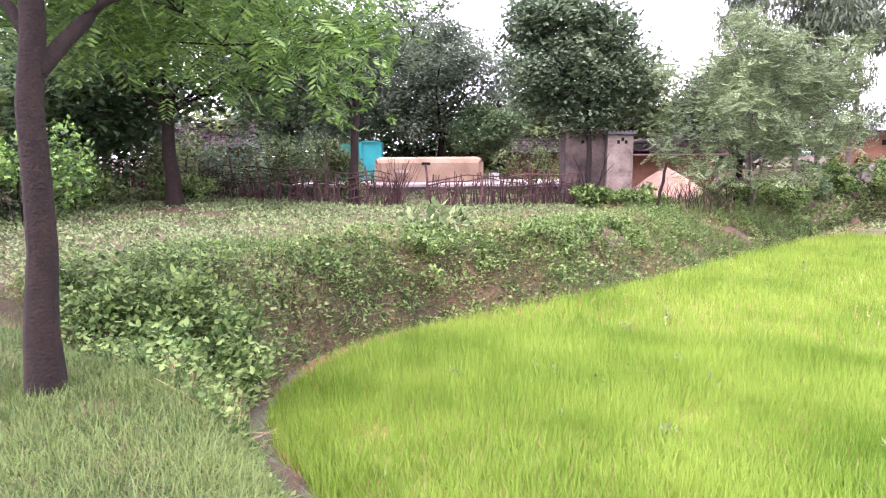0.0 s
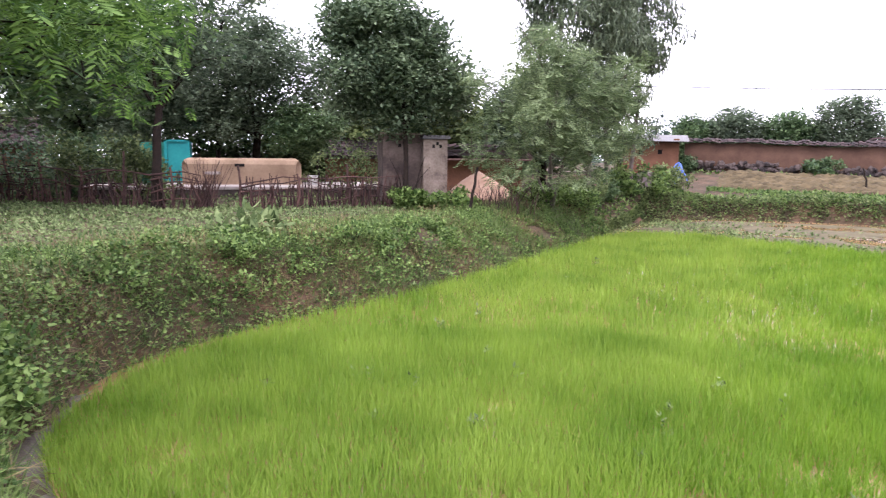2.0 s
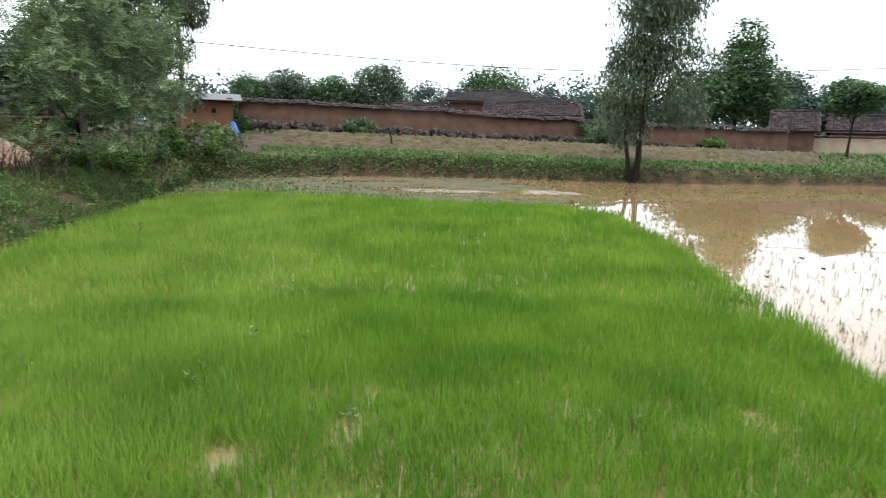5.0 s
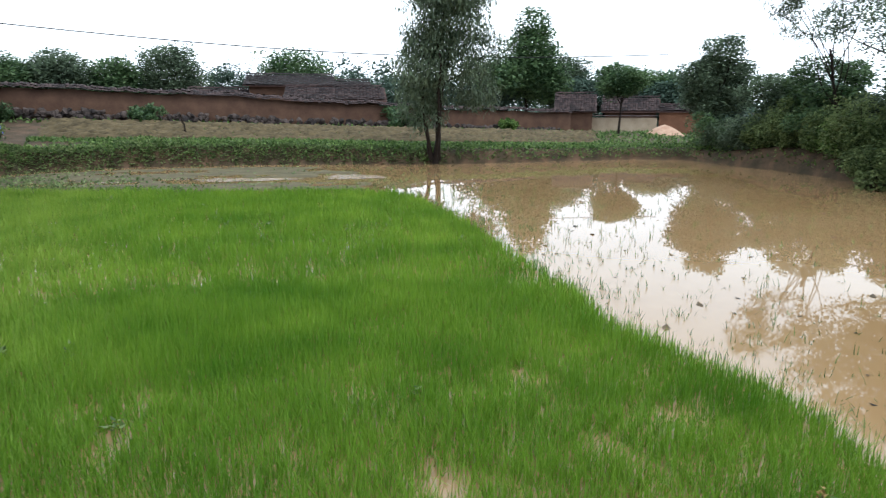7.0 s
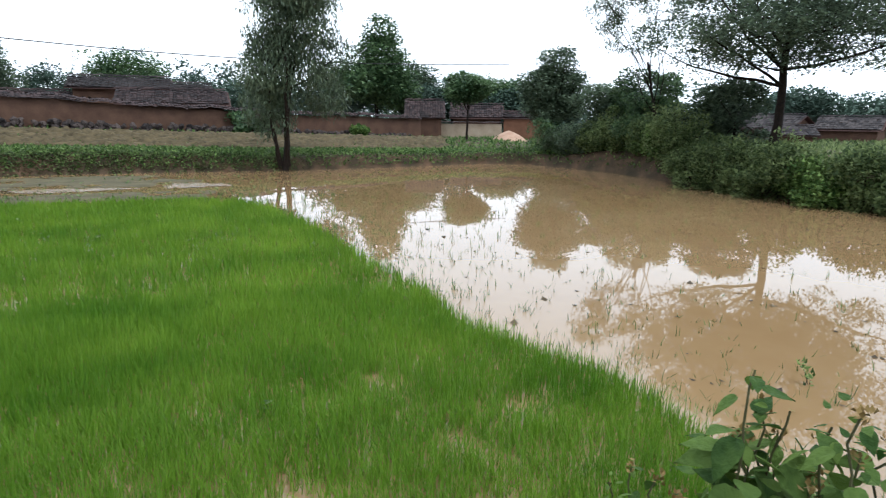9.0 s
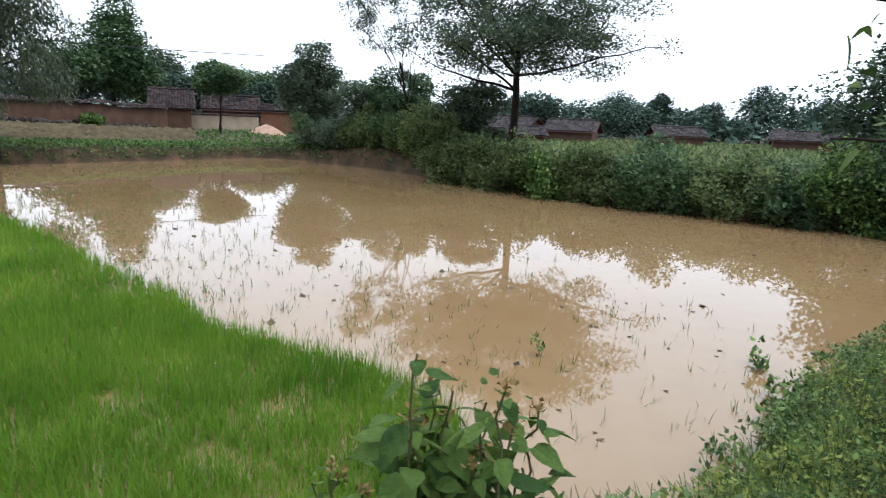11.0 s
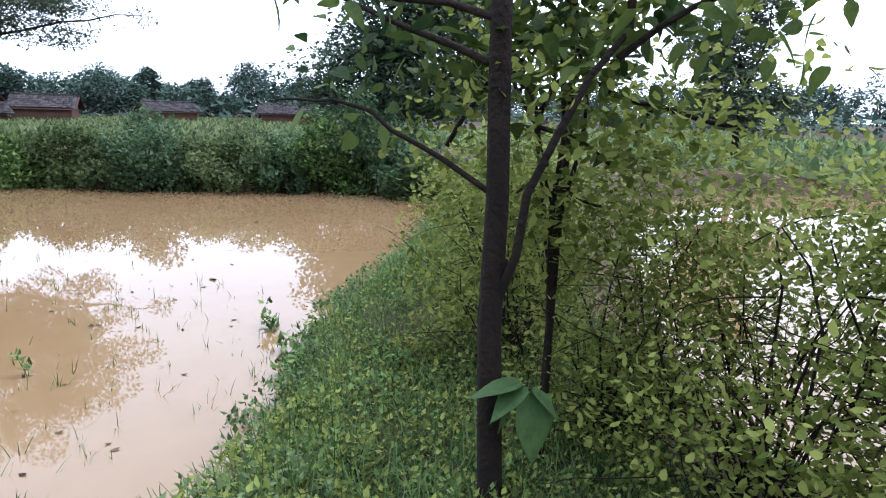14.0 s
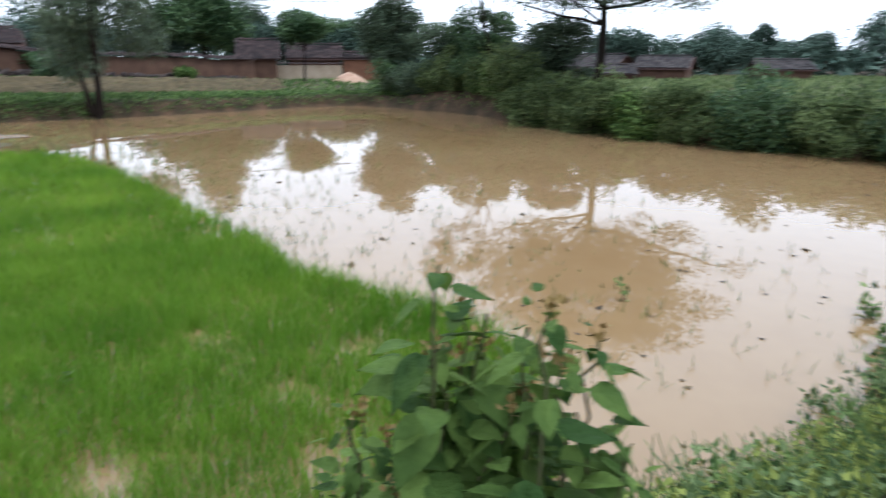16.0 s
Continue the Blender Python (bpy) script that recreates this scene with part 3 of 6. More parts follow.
def paddy():
    rng = np.random.default_rng(11)
    # clumps near the bund are drawn blade by blade, far ones coarser
    x, y = sprinkle(330000, (-1.8, 19.2), (-1.8, 19.8), lambda x, y: inside(PADDY, x, y), rng)
    x2, y2 = sprinkle(105000, (-1.8, 9.0), (-1.8, 9.5), lambda x, y: inside(PADDY, x, y) & (np.hypot(x - 0.8, y) < 8.5), rng)
    x, y = np.r_[x, x2], np.r_[y, y2]
    d = np.hypot(x - 0.8, y)
    keep = (rng.uniform(0, 1, len(x)) < np.clip(5.6 / d, 0.11, 1)) & (wobble(x, y, 2.3) + 0.5 * wobble(x, y, 5.7) > rng.uniform(-1.4, -0.7, len(x)) * np.clip(d / 6, 0.75, 3))
    keep &= rng.uniform(0, 1, len(x)) > 0.2 * smooth((3.6 - y) / 2.5) * smooth((x - 2.0) / 1.5)
    # thin spots where the water shows between the clumps
    for gx, gy, gr in ((4.08, 3.85, 0.2), (3.78, 3.23, 0.2), (5.18, 2.18, 0.22), (1.62, 3.89, 0.2), (4.02, 3.27, 0.22), (5.2, 1.75, 0.22), (5.25, 0.07, 0.2), (5.32, -0.7, 0.22), (0.3, 4.8, 0.2), (3.0, 2.2, 0.2), (4.4, 1.0, 0.2), (2.2, 5.6, 0.18), (6.2, 1.0, 0.2), (6.0, -0.3, 0.2), (-0.6, 5.2, 0.15)):
        keep &= (np.hypot((x - gx) * 1.0, y - gy) > gr * 0.85 * (1 + 0.8 * wobble(x, y, 5.0))) | (rng.uniform(0, 1, len(x)) < 0.5)
    x, y, d = x[keep], y[keep], d[keep]
    x, y = np.repeat(x, 2) + rng.normal(0, 0.018, 2 * len(x)), np.repeat(y, 2) + rng.normal(0, 0.018, 2 * len(y))
    d = np.repeat(d, 2)
    # yellower towards the terrace, deeper green towards the open water
    deep = rng.uniform(0, 1, len(x)) < smooth((1.1 * x - y + 2.5) / 4.5)
    for sel, tmp, tone, hue in ((d < 5.0, BLADE, RICE, "bright"), (d < 5.0, BLADE, PALERICE, "yellowish"), (d >= 5.0, SPEAR, RICE, "bright"), (d >= 5.0, SPEAR, PALERICE, "yellowish")):
        sel = sel & (deep if tone == RICE else ~deep)
        n = int(sel.sum())
        tall = rng.uniform(0.12, 0.27, n) * (0.92 + 0.16 * wobble(x[sel], y[sel], 0.9) + 0.12 * wobble(x[sel], y[sel], 3.1)) + 0.05
        wide = 0.0058 + 0.00135 * np.clip(d[sel] - 3, 0, 14)
        me = scatter("rice_seedlings", np.stack([x[sel], y[sel], np.full(n, -0.05)], 1), tall, tmp, frames(n, rng, 1.30, 0, 0.26), wide)
        stuff("rice_seedlings", f"dense {hue} green young rice standing in shallow water", "rice", me, tone)
    # thin seedlings straggling out into open water
    x, y = sprinkle(34000, (2.6, 20.0), (-5.5, 11.0), lambda x, y: (edge(PADDY, x, y) > 0) & inside(POND, x, y), rng)
    e = edge(PADDY, x, y)
    k = rng.uniform(0, 1, len(x)) < 0.7 * np.exp(-e / 0.3) + 0.16 * np.exp(-e / 3.2)
    x, y = x[k], y[k]
    n = len(x)
    x, y = np.repeat(x, 3) + rng.normal(0, 0.02, 3 * n), np.repeat(y, 3) + rng.normal(0, 0.02, 3 * n)
    n = len(x)
    d = np.hypot(x - 0.8, y)
    me = scatter("stray_seedlings", np.stack([x, y, np.full(n, -0.03)], 1), rng.uniform(0.05, 0.18, n), BLADE, frames(n, rng, 1.25, 0), 0.003 + 0.0007 * d)
    stuff("stray_seedlings", "sparse thin green seedlings standing in open water", "seedlings", me, GRASS)


def flat_seedlings():
    """Thin weeds and seedlings on the silt, thicker towards the yard."""
    rng = np.random.default_rng(14)
    x, y = sprinkle(30000, (8.5, 24), (9, 23.5), lambda x, y: inside(POND, x, y) & (edge(PADDY, x, y) > 0.05), rng)
    k = rng.uniform(0, 1, len(x)) < 0.03 + 0.9 * smooth((18.0 - x) / 5.0) * smooth(0.7 + wobble(x, y, 0.9))
    x, y = x[k], y[k]
    n = len(x)
    stuff("silt_weeds", "thin low green weeds on the wet silt", "weeds", scatter("silt_weeds", np.stack([x, y, np.full(n, 0.03)], 1), rng.uniform(0.05, 0.13, n), PATCH, frames(n, rng, 0.4, 0)), PALEWEED)


paddy()
flat_seedlings()


def beyond_bund(x, y):
    """How far a place lies beyond the near bund's edge, towards the terrace."""
    return ((x + 1.43) * 1.68 + (y - 3.58) * 1.95) / 2.57


def cover():
    """Grass and small weeds over the banks, bund and terrace."""
    rng = np.random.default_rng(12)
    land = lambda x, y: (edge(POND, x, y) > -0.04 + 0.22 * (x < -0.4) * (y < 5.6) * (y > 3.4)) & (edge(POND2, x, y) > 0.0) & (np.hypot(x - 2.75, y - 13.3) > 0.45 + 0.15 * wobble(x, y, 5)) & (np.hypot(x - 6.6, y - 16.2) > 0.35)
    # near bund: fine grass
    x, y = sprinkle(80000, (-6.0, 4.2), (-6.0, 6.0), lambda x, y: land(x, y) & (np.hypot(x - 0.8, y + 0.3) < 5.5 + 0.6 * wobble(x, y, 1.3)) & ((x + y > 0.4) | (rng.uniform(0, 1, len(x)) < 0.75)), rng)
    x2, y2 = sprinkle(62000, (-5.2, 0.2), (0.8, 6.6), land, rng)
    k = rng.uniform(0, 1, len(x2)) < smooth((y2 - 0.8) / 2.0) * smooth((0.2 - x2) / 1.6)
    x, y = np.r_[x, x2[k]], np.r_[y, y2[k]]
    n = len(x)
    z = height(x, y)
    stuff("bund_grass", "short tousled green grass covering the bund", "grass",
          scatter("bund_grass", np.stack([x, y, z - 0.01], 1), rng.uniform(0.05, 0.17, n), SPEAR, frames(n, rng, 0.6, 0), np.where(x + y > 0.4, 0.0062, 0.016)), GRASS)
    x, y = sprinkle(34000, (-6.0, 4.2), (-6.0, 6.0), lambda x, y: land(x, y) & (np.hypot(x - 0.8, y + 0.3) < 5.0 + 0.8 * wobble(x, y, 1.1)), rng)
    k = (wobble(x, y, 1.2) + 0.6 * wobble(x, y, 3.1) > rng.uniform(-0.8, 0.5, len(x))) & ((x > 0.3) | (y < 1.8) | (beyond_bund(x, y) > 0.12))
    n = int(k.sum())
    stuff("bund_weeds", "small green weeds scattered on the trodden bund", "weeds", scatter("bund_weeds", np.stack([x[k], y[k], height(x[k], y[k]) + rng.uniform(0.0, 0.06, n)], 1), rng.uniform(0.02, 0.06, n), PATCH, frames(n, rng, 0.3, 0)), WEED)
    # close turf at the foot of the neem
    x, y = sprinkle(90000, (-3.4, 0.3), (1.6, 5.2), lambda x, y: land(x, y) & (beyond_bund(x, y) < 0.12) & (rng.uniform(0, 1, len(x)) < smooth((y - 1.6) / 1.2) * smooth((0.3 - x) / 0.9) * smooth((x + 3.4) / 0.6)), rng)
    n = len(x)
    stuff("bund_turf", "close fine grey-green turf round the tree", "grass", scatter("bund_turf", np.stack([x, y, height(x, y) - 0.005], 1), rng.uniform(0.035, 0.12, n), SPEAR, frames(n, rng, 0.65, 0), 0.0048), TURF)
    # bund running away along the pond
    x, y = sprinkle(92000, (0.9, 9.5), (-12, -0.8), lambda x, y: land(x, y) & (edge(POND, x, y) < 2.4) & (rng.uniform(0, 1, len(x)) < smooth((-y - 0.8) / 1.4) * smooth((x - 0.9) / 0.8)), rng)
    n = len(x)
    z = height(x, y)
    stuff("bund_grass", "low green grass on the narrow earth bund", "grass",
          scatter("bund_grass", np.stack([x, y, z - 0.01], 1), rng.uniform(0.12, 0.32, n), THIN, frames(n, rng, 0.6, 0), 0.007), GRASS)
    x, y = sprinkle(175000, (0.9, 9.5), (-11, -0.8), lambda x, y: land(x, y) & (edge(POND, x, y) < 2.2) & (rng.uniform(0, 1, len(x)) < smooth((-y - 0.8) / 1.2) * smooth((x - 0.9) / 0.8)), rng)
    k = wobble(x, y, 1.4) + 0.6 * wobble(x, y, 3.7) > rng.uniform(-1.0, 0.4, len(x))
    x, y = x[k], y[k]
    pick = rng.uniform(0, 1, len(x)) < 0.28 + 0.3 * wobble(x, y, 0.8)
    for sel, m, lab in ((pick, WEED, "small bright broad-leaved weeds over the bund"), (~pick, HERB, "small yellowish green herbs among the grass of the bund")):
        n = int(sel.sum())
        stuff("bund_weeds", lab, "weeds", scatter("bund_weeds", np.stack([x[sel], y[sel], height(x[sel], y[sel]) + rng.uniform(0.01, 0.14, n)], 1), rng.uniform(0.018, 0.045, n), PATCH, frames(n, rng, 0.35, 0)), m)
    # terrace slope, with bare earth faces left between the growth
    bare = lambda x, y: wobble(x, y, 1.5) + 0.5 * wobble(x, y, 4.3) > 0.85 + 0.25 * rng.normal(0, 1, len(x))
    x, y = sprinkle(390000, (-7, 11), (3.5, 20), lambda x, y: land(x, y) & (edge(POND, x, y) < 3.4), rng)
    k = wobble(x, y, 0.9) + 0.6 * wobble(x, y, 2.9) > rng.uniform(-1.3, -0.1, len(x))
    k |= (np.abs(x + 0.2) < 2.2) & (y < 11.5) & (rng.uniform(0, 1, len(x)) < 0.7)
    k &= ~bare(x, y) | (rng.uniform(0, 1, len(x)) < 0.25)
    k &= beyond_bund(x, y) > 0.1
    x, y = x[k], y[k]
    n = len(x)
    z = height(x, y)
    dry = wobble(x, y, 1.3) + 0.5 * wobble(x, y, 3.3) + rng.normal(0, 0.3, n) > 0.30 - 0.35 * np.exp(-((x + 0.2) / 1.6) ** 2)
    for sel, m, lab in ((~dry, GRASS, "long green grass hanging over the terrace bank"), (dry, DRYGRASS, "dry brown grass on the terrace bank")):
        q = np.stack([x, y, z - 0.01], 1)[sel]
        stuff("bank_grass", lab, "grass", scatter("bank_grass", q, rng.uniform(0.12, 0.36, len(q)), THIN, frames(len(q), rng, 0.35, 0), 0.010), m)
    x, y = sprinkle(330000, (-7, 11), (3.5, 20), lambda x, y: land(x, y) & (edge(POND, x, y) < 3.3), rng)
    k = wobble(x + 7, y, 1.1) + 0.9 * wobble(x, y + 3, 2.6) > rng.uniform(-0.8, 0.25, len(x))
    k &= ~bare(x, y)
    k |= (x < -1.6) & (y < 9) & (rng.uniform(0, 1, len(x)) < 0.35)
    k |= (np.abs(x) < 1.8) & (y < 11.5) & (rng.uniform(0, 1, len(x)) < 0.3)
    k &= beyond_bund(x, y) > 0.08
    x, y = x[k], y[k]
    n = len(x)
    up = rng.uniform(0.02, 0.20, n) * (0.7 + 0.6 * wobble(x, y, 1.7) + 0.8 * ((x < -1.5) & (y < 8)))
    near = np.hypot(x, y) < 8.5
    q = np.stack([x, y, height(x, y) + np.abs(up)], 1)
    for sel, tmp, lo, hi in ((near, OVAL, 0.03, 0.075), (~near, PATCH, 0.035, 0.085)):
        m = int(sel.sum())
        stuff("bank_weeds", "broad-leaved green weeds crowding the terrace bank", "weeds", scatter("bank_weeds", q[sel], rng.uniform(lo, hi, m), tmp, frames(m, rng, 0.1, 0.25)), WEED)
    # terrace top: thin low weeds between bare patches
    x, y = sprinkle(86000, (-13, 6), (6.5, 22), lambda x, y: land(x, y) & (edge(POND, x, y) > 1.3), rng)
    k = wobble(x, y, 0.55) + 0.6 * wobble(x, y, 1.9) > rng.uniform(-1.05, 0.0, len(x))
    x, y = x[k], y[k]
    n = len(x)
    stuff("terrace_weeds", "low pale green weeds spread over the terrace", "weeds",
          scatter("terrace_weeds", np.stack([x, y, height(x, y) + rng.uniform(0.0, 0.07, n)], 1), rng.uniform(0.04, 0.10, n), TRI, frames(n, rng, 0.3, 0)), PALEWEED)
    # fine bright grass along the lip of the terrace
    x, y = sprinkle(60000, (-6, 4), (5.5, 15), lambda x, y: land(x, y) & (np.abs(edge(POND, x, y) - 1.55 - 0.5 * smooth((-x - 1.0) / 1.5) - 0.5 * smooth((x - 1.0) / 2.0)) < 0.5 + 0.15 * wobble(x, y, 2.0)), rng)
    n = len(x)
    stuff("lip_grass", "fine light green grass along the terrace lip", "grass", scatter("lip_grass", np.stack([x, y, height(x, y)], 1), rng.uniform(0.05, 0.13, n), SPEAR, frames(n, rng, 0.7, 0), 0.008), PALEWEED)
    # weeds under the trees of the yard
    x, y = sprinkle(26000, (-20, 2), (18.5, 36), lambda x, y: y > 22.0 + 0.3 * wobble(x, y, 1.0), rng)
    n = len(x)
    stuff("yard_weeds", "dark green weeds and litter under the yard trees", "weeds", scatter("yard_weeds", np.stack([x, y, height(x, y) + rng.uniform(0, 0.12, n)], 1), rng.uniform(0.08, 0.2, n), TRI, frames(n, rng, 0.3, 0)), HEDGE)
    # levee and far banks
    # rank growth on the levee's face, thickest towards the yard
    q = rng.uniform(0, 1, 24000) ** 1.5
    line = np.array(POND[10:17])
    run = np.r_[0, np.cumsum(np.hypot(*np.diff(line, axis=0).T))]
    bx, by = np.interp(q * run[-1], run, line[:, 0]), np.interp(q * run[-1], run, line[:, 1])
    o = rng.uniform(-0.35, 1.5, 24000)
    x, y = bx + 0.66 * o, by + 0.75 * o
    heap_ = np.clip(0.28 + 0.22 * wobble(x, y, 1.1) + 0.12 * wobble(x, y, 3.0), 0.05, 1) * (0.85 - 0.65 * q)
    stuff("levee_growth", "rank dark green broad-leaved growth on the levee face", "weeds", scatter("levee_growth", np.stack([x, y, height(x, y) + heap_ * rng.uniform(0.2, 1, 24000)], 1), rng.uniform(0.07, 0.15, 24000), TRI, frames(24000, rng, 0.2, 0.2)), HEDGE)
    for m, lab, zz, cnt in ((WEED, "thick dark green growth on the levee beyond the water", (0.0, 0.18), 120000), (GRASS, "light green grass along the levee top", (0.0, 0.2), 130000)):
        x, y = sprinkle(cnt, (9, 38), (-14, 30), lambda x, y: land(x, y) & (edge(POND, x, y) < 2.3) & ~((x > 24.5) & (y < 1.2) & (y > -7) & (edge(POND, x, y) < 0.7) & (rng.uniform(0, 1, len(x)) < 0.6)), rng)
        n = len(x)
        stuff("levee_grass", lab, "grass", scatter("levee_grass", np.stack([x, y, height(x, y) + rng.uniform(*zz, n)], 1), rng.uniform(0.06, 0.17, n), TRI, frames(n, rng, 0.5, 0)), m)
    u, v = rng.uniform(0, 1, 20000) ** 0.6, rng.uniform(0, 1, 20000)
    k = rng.uniform(0, 1, 20000) < 0.25 + 0.75 * smooth((u - 0.55) / 0.4) * smooth(0.5 + wobble(u * 30, v * 9, 1.0))
    u, v = u[k], v[k]
    x, y = F0[0] + F1[0] * u + (F2[0] + F3[0] * u) * v, F0[1] + F1[1] * u + (F2[1] + F3[1] * u) * v
    stuff("field_weeds", "scattered small green weeds on the ploughed field", "weeds", scatter("field_weeds", np.stack([x, y, height(x, y) + 0.08], 1), rng.uniform(0.04, 0.13, len(x)), TRI, frames(len(x), rng, 0.4, 0)), GRASS)
    u, v = rng.uniform(0, 1, 9000), rng.normal(-0.02, 0.05, 9000)
    x, y = F0[0] + F1[0] * u + (F2[0] + F3[0] * u) * v, F0[1] + F1[1] * u + (F2[1] + F3[1] * u) * v
    stuff("field_edge_grass", "light green grass strip between field and levee", "grass", scatter("field_edge_grass", np.stack([x, y, height(x, y) + 0.02], 1), rng.uniform(0.08, 0.2, 9000), TRI, frames(9000, rng, 0.5, 0)), GRASS)
    x, y = sprinkle(24000, (18, 60), (0, 36), lambda x, y: (np.abs((x - A_[0]) * 0.65 + (y - A_[1]) * 0.76 + 1.3) < 1.0) | ((x > 36) & (y < 8) & (x - 35 > (y - 4) * 1.2)), rng)
    n = len(x)
    stuff("far_grass", "green grass at the foot of the village wall", "grass",
          scatter("far_grass", np.stack([x, y, height(x, y)], 1), rng.uniform(0.12, 0.3, n), TRI, frames(n, rng, 0.4, 0)), GRASS)
    x, y = sprinkle(26000, (20, 75), (-50, 0), lambda x, y: edge(POND, x, y) > 3.0, rng)
    n = len(x)
    stuff("far_grass", "rough green grass between hedge and hamlet", "grass", scatter("far_grass", np.stack([x, y, height(x, y)], 1), rng.uniform(0.15, 0.4, n), TRI, frames(n, rng, 0.4, 0)), HEDGE)
    x, y = sprinkle(15000, (-12, 30), (-70, -24), lambda x, y: edge(POND2, x, y) > 0.3, rng)
    n = len(x)
    stuff("far_grass", "flat bright green field beyond the second pond", "grass",
          scatter("far_grass", np.stack([x, y, height(x, y)], 1), rng.uniform(0.3, 0.8, n), TRI, frames(n, rng, 0.2, 0)), PALEWEED)


cover()


# ---------------------------------------------------------------- village wall, houses
def tiles(name, origin, along, down, n, rows, w, ln, rng, lift=0.05):
    """Half-round clay tiles laid in overlapping rows. origin: one upper corner; along, down: unit ways."""
    o, a, d = (np.asarray(q, float) for q in (origin, along, down))
    up = np.cross(a, d)
    up = up if up[2] > 0 else -up
    v, f = [], []
    for r in range(rows):
        for k in range(n):
            jit = rng.normal(0, 0.012, 3) + up * rng.uniform(0, 0.025)
            c = o + a * (k + 0.5 + rng.normal(0, 0.06)) * w + d * (r * ln * 0.82) + up * (0.02 * (rows > 1)) + jit
            b = len(v)
            for s in (0, 1):
                for q in (-1, -0.5, 0.5, 1):
                    v.append(c + a * q * w * 0.55 + d * s * ln + up * (lift * (1 - q * q) * 1.3 + lift * 0.9 * s))
            f += [(b + j, b + j + 1, b + j + 5, b + j + 4) for j in range(3)]
    return raw(name, np.array(v), np.array(f), True)


def village_wall():
    rng = np.random.default_rng(21)
    ln = float(np.hypot(*(B_ - A_)))
    w = (B_ - A_) / ln
    out = np.array((w[1], -w[0]))  # towards the field
    root = thing("village_wall", (A_[0], A_[1], level(*A_)), "long brown mud wall with clay-tile coping and dark rubble foot", "wall", kind="structure")
    inv = Matrix.Translation((-A_[0], -A_[1], -level(*A_)))
    n = 90
    v, f = [], []
    for i in range(n + 1):
        s = ln * i / n
        c = A_ + w * s
        z0 = level(*c)
        z1 = 3.34 - 1.22 * s / ln + 0.05 * math.sin(s * 0.7) + 0.03 * math.sin(s * 2.3) + (0.10 * math.sin(s * 0.2))
        for off, z in ((0.24, z0 - 0.3), (0.20, z0 + 0.7), (0.15, z1), (-0.15, z1), (-0.24, z0 - 0.3)):
            q = c + out * (off + 0.02 * math.sin(s * 3.1 + z))
            v.append((q[0], q[1], z))
    for i in range(n):
        f += [(i * 5 + j, i * 5 + j + 1, i * 5 + j + 6, i * 5 + j + 5) for j in range(4)]
    me = raw("wall_body", np.array(v), np.array(f))
    me.transform(inv)
    link("wall_body", me, root, "", MUD)
    cv, cf = [], []
    for side in (1, -1):
        for k in range(int(ln / 0.16)):
            s = k * 0.16
            c = A_ + w * s
            z1 = 3.34 - 1.22 * s / ln + 0.05 * math.sin(s * 0.7) + 0.03 * math.sin(s * 2.3) + (0.10 * math.sin(s * 0.2))
            me = tiles("t", (c[0] + side * out[0] * 0.03, c[1] + side * out[1] * 0.03, z1 + 0.20 + rng.normal(0, 0.025)), (w[0], w[1], 0), (side * out[0] * 0.86, side * out[1] * 0.86, -0.51), 1, 2 if side > 0 else 1, 0.17, 0.25, rng)
            co = np.empty(len(me.vertices) * 3, np.float32)
            me.vertices.foreach_get("co", co)
            fi = np.empty(len(me.loops), np.int32)
            me.loops.foreach_get("vertex_index", fi)
            cf.append(fi.reshape(-1, 4) + sum(len(q) for q in cv))
            cv.append(co.reshape(-1, 3))
            bpy.data.meshes.remove(me)
    me = raw("coping_tiles", np.concatenate(cv), np.concatenate(cf), True)
    me.transform(inv)
    tagged(link("coping_tiles", me, root, "rough grey-brown clay coping tiles", TILE), kind="stuff")
    bm = bmesh.new()
    for k in range(560):
        s = rng.uniform(0, ln * 0.97)
        c = A_ + w * s + out * rng.uniform(0.22, 0.62)
        r = rng.uniform(0.10, 0.25)
        vs = bmesh.ops.create_icosphere(bm, subdivisions=1, radius=r)["verts"]
        for q in vs:
            q.co *= 1 + rng.normal(0, 0.15)
        bmesh.ops.transform(bm, verts=vs, matrix=pose(c[0] - A_[0], c[1] - A_[1], level(*c) - level(*A_) + rng.uniform(0, 0.55) * (1 - 0.6 * s / ln), rng.uniform(0, 360), rng.uniform(0, 360), 0) @ Matrix.Diagonal((1, 1, 0.7, 1)))
    tagged(part("rubble_foot", bm, STONE, root, "dark rubble stones piled along the foot"), kind="stuff")


village_wall()


